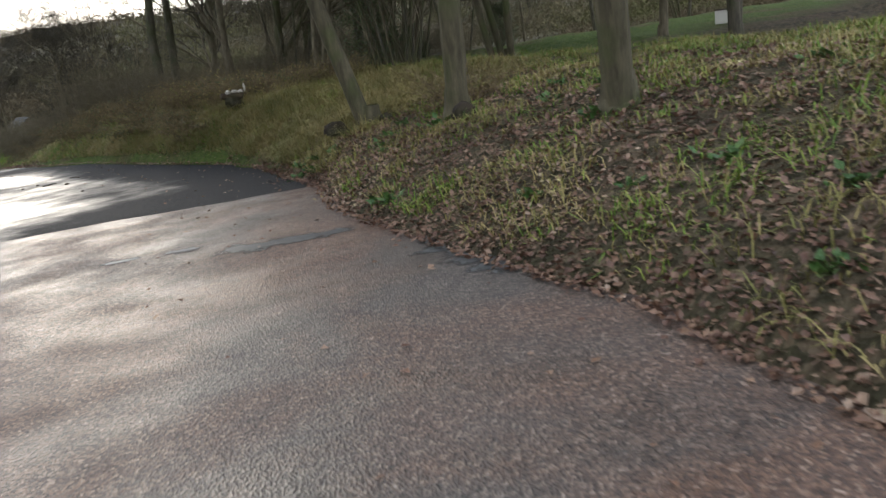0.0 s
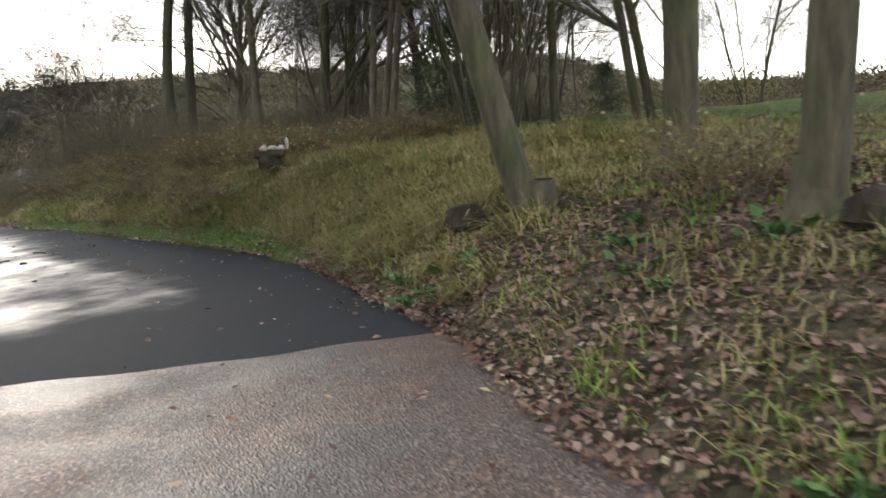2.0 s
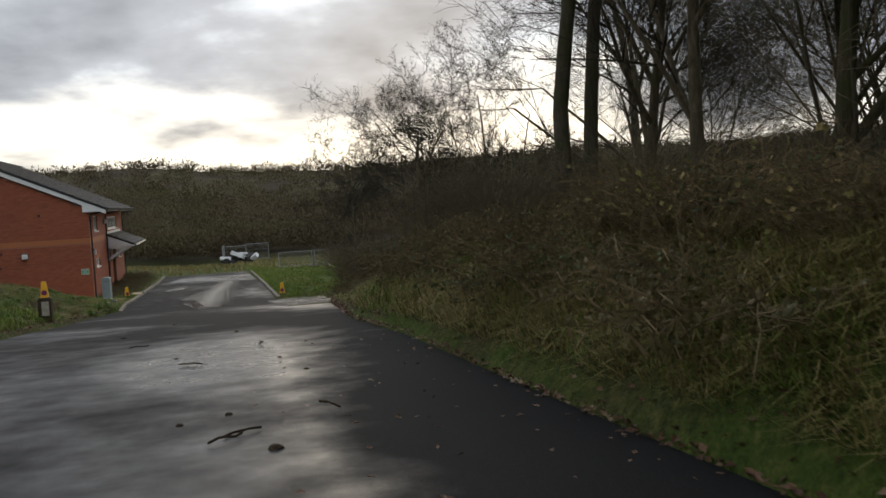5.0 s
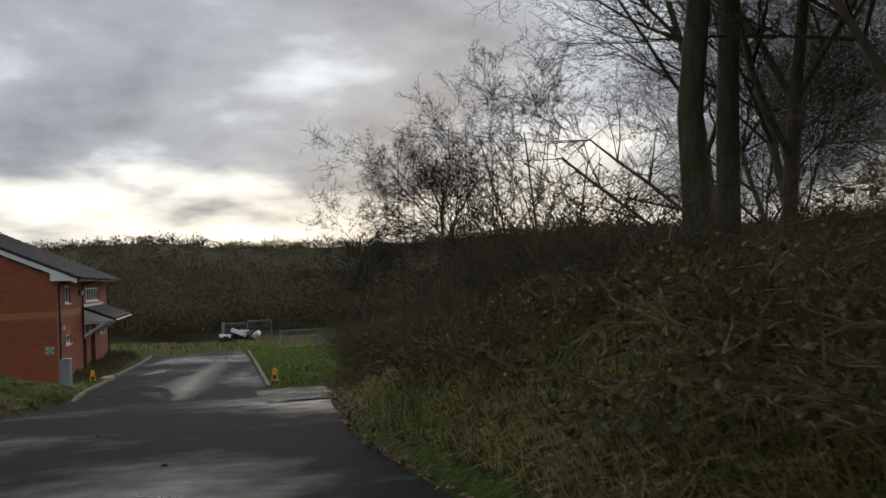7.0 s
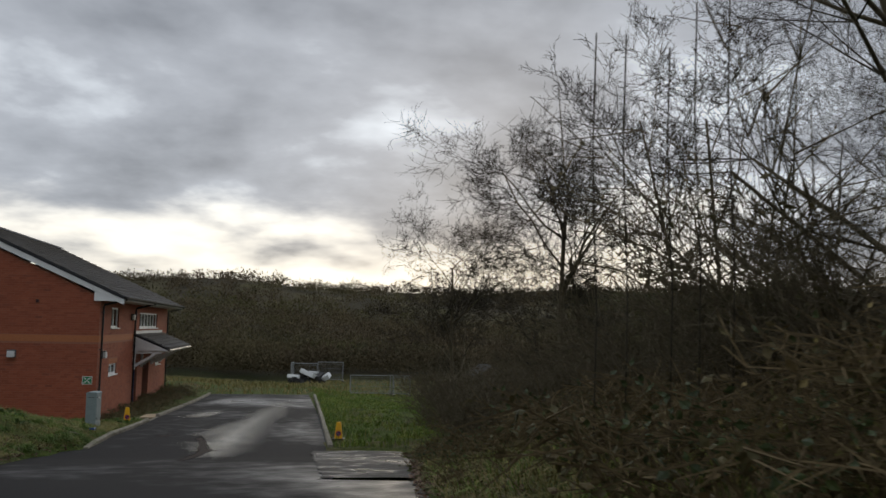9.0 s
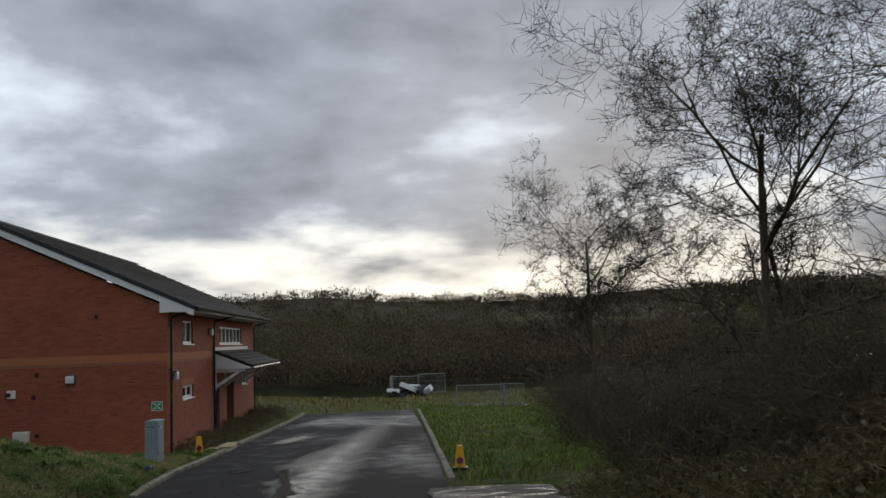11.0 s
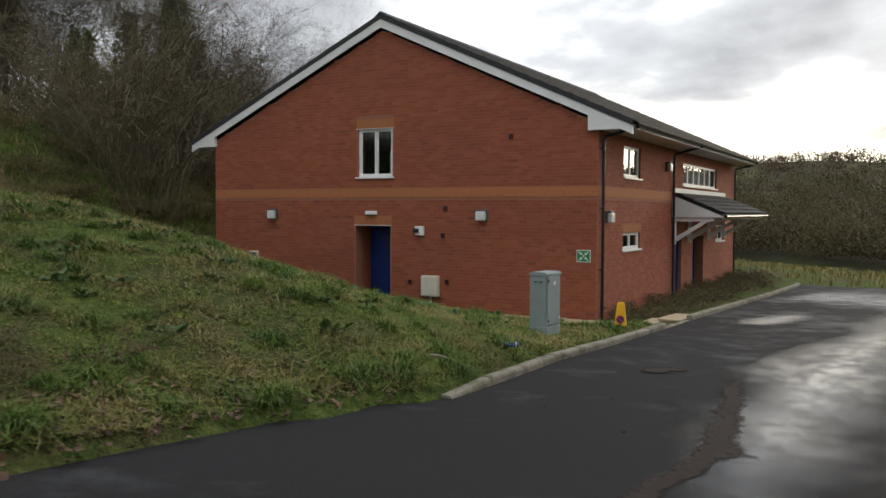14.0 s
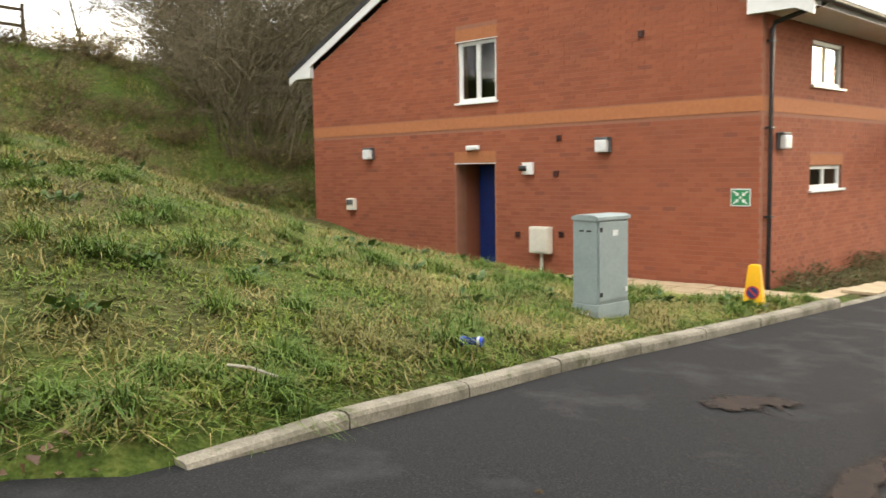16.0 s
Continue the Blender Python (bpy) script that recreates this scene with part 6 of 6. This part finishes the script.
# shed with green doors
shed = thing("shed", pose(19.0, 72.6, on_land(19.0, 72.6) - 0.1, 0, 0, 8) @ Matrix.Scale(0.8, 4), "small brick shed with pale roof and green doors", "shed")
part("shed_body", boxes(((-1.0, 0.0, -0.2), (1.3, 2.4, 1.75))), M_SHEDBR, shed)
bm = prism(bmesh.new(), [(-1.0, 1.75), (1.3, 1.75), (0.15, 2.5)], 1, 0.02, 2.38)
part("shed_gable", bm, M_SHEDBR, shed)
for sx in (-1, 1):
    bm = prism(bmesh.new(), [(0.15, 2.56), (0.15 + sx * 1.35, 1.68), (0.15 + sx * 1.35, 1.74), (0.15, 2.63)], 1, -0.2, 2.6)
    part("shed_roof", bm, M_CONC, shed)
for k in range(2):
    part("shed_door", boxes(((-0.5 + k * 0.66, -0.04, 0), (0.14 + k * 0.66, -0.003, 1.6)), bevel=0.006), plain("faded_green_paint", (0.02, 0.10, 0.065), 0.6), shed, "green plank door")
lean = thing("lean_to", pose(17.1, 73.6, on_land(17.1, 73.6) - 0.1, 0, 0, 8) @ Matrix.Scale(0.7, 4), "low red-brown outbuilding beside the shed", "outbuilding")
part("outbuilding_body", boxes(((-0.9, 0, -0.2), (1.3, 1.6, 1.25))), M_SHEDBR, lean)
part("outbuilding_roof", boxes(((-1.0, -0.1, 1.26), (1.4, 1.7, 1.34)), bevel=0.01), M_RUSTY, lean)

# distant sign, white board and green container past the trees
GB = (27.0, 62.0)
box_g = thing("storage_container", pose(GB[0], GB[1], on_land(*GB), 0, 0, 15), "green storage container with white lid beyond the scrub", "container")
part("container_body", boxes(((-1.2, -0.8, 0), (1.2, 0.8, 1.9)), bevel=0.04), plain("green_container_paint", (0.015, 0.10, 0.07), 0.5), box_g)
part("container_lid", boxes(((-1.25, -0.85, 1.9), (1.25, 0.85, 2.1)), bevel=0.04), M_WHITE, box_g, "white lid")
BX, BYY = 20.9, 12.4
sf = thing("bait_box", pose(BX, BYY, on_land(BX, BYY), 0, 0, -65), "small pale box with a dark lid on the grass", "box")
part("box_body", boxes(((-0.15, -0.12, -0.05), (0.15, 0.12, 0.30)), bevel=0.01), M_CREAM, sf)
part("box_lid", boxes(((-0.17, -0.14, 0.30), (0.17, 0.14, 0.335)), bevel=0.008), M_STUMP, sf, "dark lid")

# post and rail fence on the slope's top
RX, RY, RA = -18.9, 50.6, radians(-100)
rail = thing("rail_fence", pose(RX, RY, on_land(RX, RY), 0, 0, -100), "weathered post-and-rail fence on top of the slope", "fence")
for i in range(4):
    z0 = on_land(RX + i * 1.8 * math.cos(RA), RY + i * 1.8 * math.sin(RA)) - on_land(RX, RY)
    part("fence_post", boxes(((i * 1.8 - 0.05, -0.05, z0 - 0.3), (i * 1.8 + 0.05, 0.05, z0 + 1.15)), bevel=0.01), M_STUMP, rail)
for z in (0.5, 0.95):
    z1 = on_land(RX + 5.4 * math.cos(RA), RY + 5.4 * math.sin(RA)) - on_land(RX, RY)
    part("fence_rail", prism(bmesh.new(), [(0.0, z), (5.4, z + z1), (5.4, z + z1 + 0.09), (0.0, z + 0.09)], 1, -0.09, -0.05), M_STUMP, rail)


# ---- paving, puddles, stains ----
pav = thing("pavement_slabs", pose(0, 52.6, -2.17), "buff paving slabs round the building corner", "pavement", kind="structure")
pr = random.Random(6)
slab_bm = boxes(((-0.215, -0.215, -0.04), (0.215, 0.215, 0.0)), bevel=0.008)
first = part("slab", slab_bm, M_SLAB, pav)
first.matrix_basis = pose(-2.0, 0.75, 0.0)
for i in range(12):
    for j in range(3):
        if i == 0 and j == 0:
            continue
        x, y = -2.0 + i * 0.45, 0.75 - j * 0.45
        if x + 0 > 3.1:
            continue
        ob = new("slab", first.data)
        ob.parent = pav
        wy = 52.6 + y
        rise = max(0.0, float(land(x, wy)) + 2.17) if x > 0.9 else 0.0
        ob.matrix_basis = pose(x, y, rise + 0.03 + pr.uniform(-0.008, 0.008), pr.uniform(-1, 1), pr.uniform(-1, 1), 0)
ramp_bm = bmesh.new()
prism(ramp_bm, [(1.6, -0.02), (3.12, 0.22), (3.12, 0.28), (1.6, 0.05)], 1, -1.9, -0.5)
part("ramp_slab", ramp_bm, M_SLAB, pav, "buff crossing slab down to the lane")


def sheet(name, label, pts, half, material, lift, category, seed=0, chip=False):
    """A thin irregular film on the road along a line of points."""
    rng = np.random.default_rng(seed)
    p = np.array(pts, float)
    t = np.linspace(0, len(p) - 1, 46)
    cx, cy = np.interp(t, np.arange(len(p)), p[:, 0]), np.interp(t, np.arange(len(p)), p[:, 1])
    d = np.stack([np.gradient(cx), np.gradient(cy)], 1)
    d /= np.linalg.norm(d, axis=1)[:, None]
    nrm = np.stack([-d[:, 1], d[:, 0]], 1)
    u = np.linspace(-1, 1, 7)
    e = np.sin(np.pi * np.linspace(0, 1, 46)) ** 0.35 + 0.01
    wa = half * e * (1 + 0.25 * np.interp(np.arange(46), np.arange(0, 46, 2), rng.normal(0, 1, 23)))
    wb = half * e * (1 + 0.25 * np.interp(np.arange(46), np.arange(0, 46, 2), rng.normal(0, 1, 23)))
    wid = np.where(u[None, :] < 0, np.abs(wa)[:, None], np.abs(wb)[:, None]) * u[None, :]
    x = cx[:, None] + nrm[:, 0:1] * wid
    y = cy[:, None] + nrm[:, 1:2] * wid
    z = road_z(y) + (0.008 * lumps(x, y, 1.7, 0.8) if chip else 0.006 * lumps(x, y, 1.1, 0.3)) + lift
    ob = quads_mesh(name, np.stack([x, y, z], -1).reshape(-1, 3), grid_faces(46, 7), material, smooth=True)
    rim = (1 - np.abs(u))[None, :] * e[:, None] * np.minimum(1, 6 * np.minimum(np.linspace(0, 1, 46), np.linspace(1, 0, 46)))[:, None]
    at = ob.data.attributes.new("rim", "FLOAT", "POINT")
    at.data.foreach_set("value", rim.ravel().astype(np.float32))
    return tagged(ob, label, category, kind="structure")


def make_film():
    k = Mat("water_film_on_tarmac", 0.12, 0, 0.6)
    k.colour(k.ramp(k.noise(60, 3), (0.3, (0.014, 0.014, 0.016)), (0.8, (0.04, 0.04, 0.042))))
    k.rough(k.span(k.noise(5, 4, 0.6, (1, 0.5, 1)), 0.38, 0.62, 0.14, 0.27))
    return k.bump(k.noise(30, 3), 0.08, 0.004).worn_edge(1.6, 1.0, 0.12, 1.0).m


M_FILM = make_film()
sheet("water_film_1", "thin water film along the lane reflecting the sky", [(6.1, 39.6), (5.95, 42.34), (5.95, 44.66), (6.1, 47.69), (6.6, 53.5), (7.2, 61.0), (7.8, 67.0)], 0.95, M_FILM, 0.012, "puddle", 1)
sheet("water_film_2", "damp reflecting patch on the lane", [(4.1, 52.0), (4.6, 53.5), (4.9, 55.5)], 0.6, M_FILM, 0.011, "puddle", 2)
sheet("silt_stain_1", "rust-brown silt streak on the tarmac", [(5.35, 39.6), (5.5, 41.0), (5.65, 42.6), (5.5, 44.0), (5.3, 45.3), (5.2, 46.8)], 0.19, M_RUST, 0.016, "stain", 3)
sheet("silt_stain_2", "rust-brown silt patch on the tarmac", [(4.15, 45.9), (4.35, 46.2), (4.65, 46.5)], 0.26, M_RUST, 0.012, "stain", 4)
M_PALEP = make_patch("pale_worn_patch", (0.07, 0.072, 0.07), (0.16, 0.16, 0.155), 0.6)
sheet("worn_patch_1", "dark bare strip worn in the red surface", [(4.2, 6.85), (4.6, 6.5), (5.0, 6.25), (5.5, 6.1)], 0.30, M_WORN, 0.019, "stain", 10, True)
sheet("worn_patch_2", "pale bare patch worn in the red surface", [(3.55, 7.65), (3.75, 7.52), (3.95, 7.4)], 0.13, M_PALEP, 0.020, "stain", 11, True)
sheet("worn_patch_3", "pale bare patch worn in the red surface", [(4.05, 7.32), (4.2, 7.2), (4.4, 7.1)], 0.12, M_PALEP, 0.020, "stain", 12, True)
sheet("worn_patch_4", "grey gritty margin beside the bank", [(4.6, 3.4), (5.0, 4.1), (5.25, 4.8), (5.55, 5.5)], 0.34, M_WORN, 0.019, "stain", 13, True)


# ---- single bricks low on the gable ----
unit_bm = boxes(((0.0, 0.0, 0.0), (BRICK - 0.010, 0.02, COURSE - 0.010)))
unit_bm.normal_update()
for f in [f for f in unit_bm.faces if f.normal.y > 0.9]:
    unit_bm.faces.remove(f)
one = part("brick", unit_bm, M_BRICK1, gable_wall)
br = random.Random(12)
for i, (a, b, z0, z1) in enumerate(near):
    ob = one if i == 0 else new("brick", one.data)
    ob.parent = gable_wall
    ob.matrix_basis = Matrix.Translation(TO_B.translation + Vector((a, BY0 + br.uniform(-0.001, 0.0005), z0)))
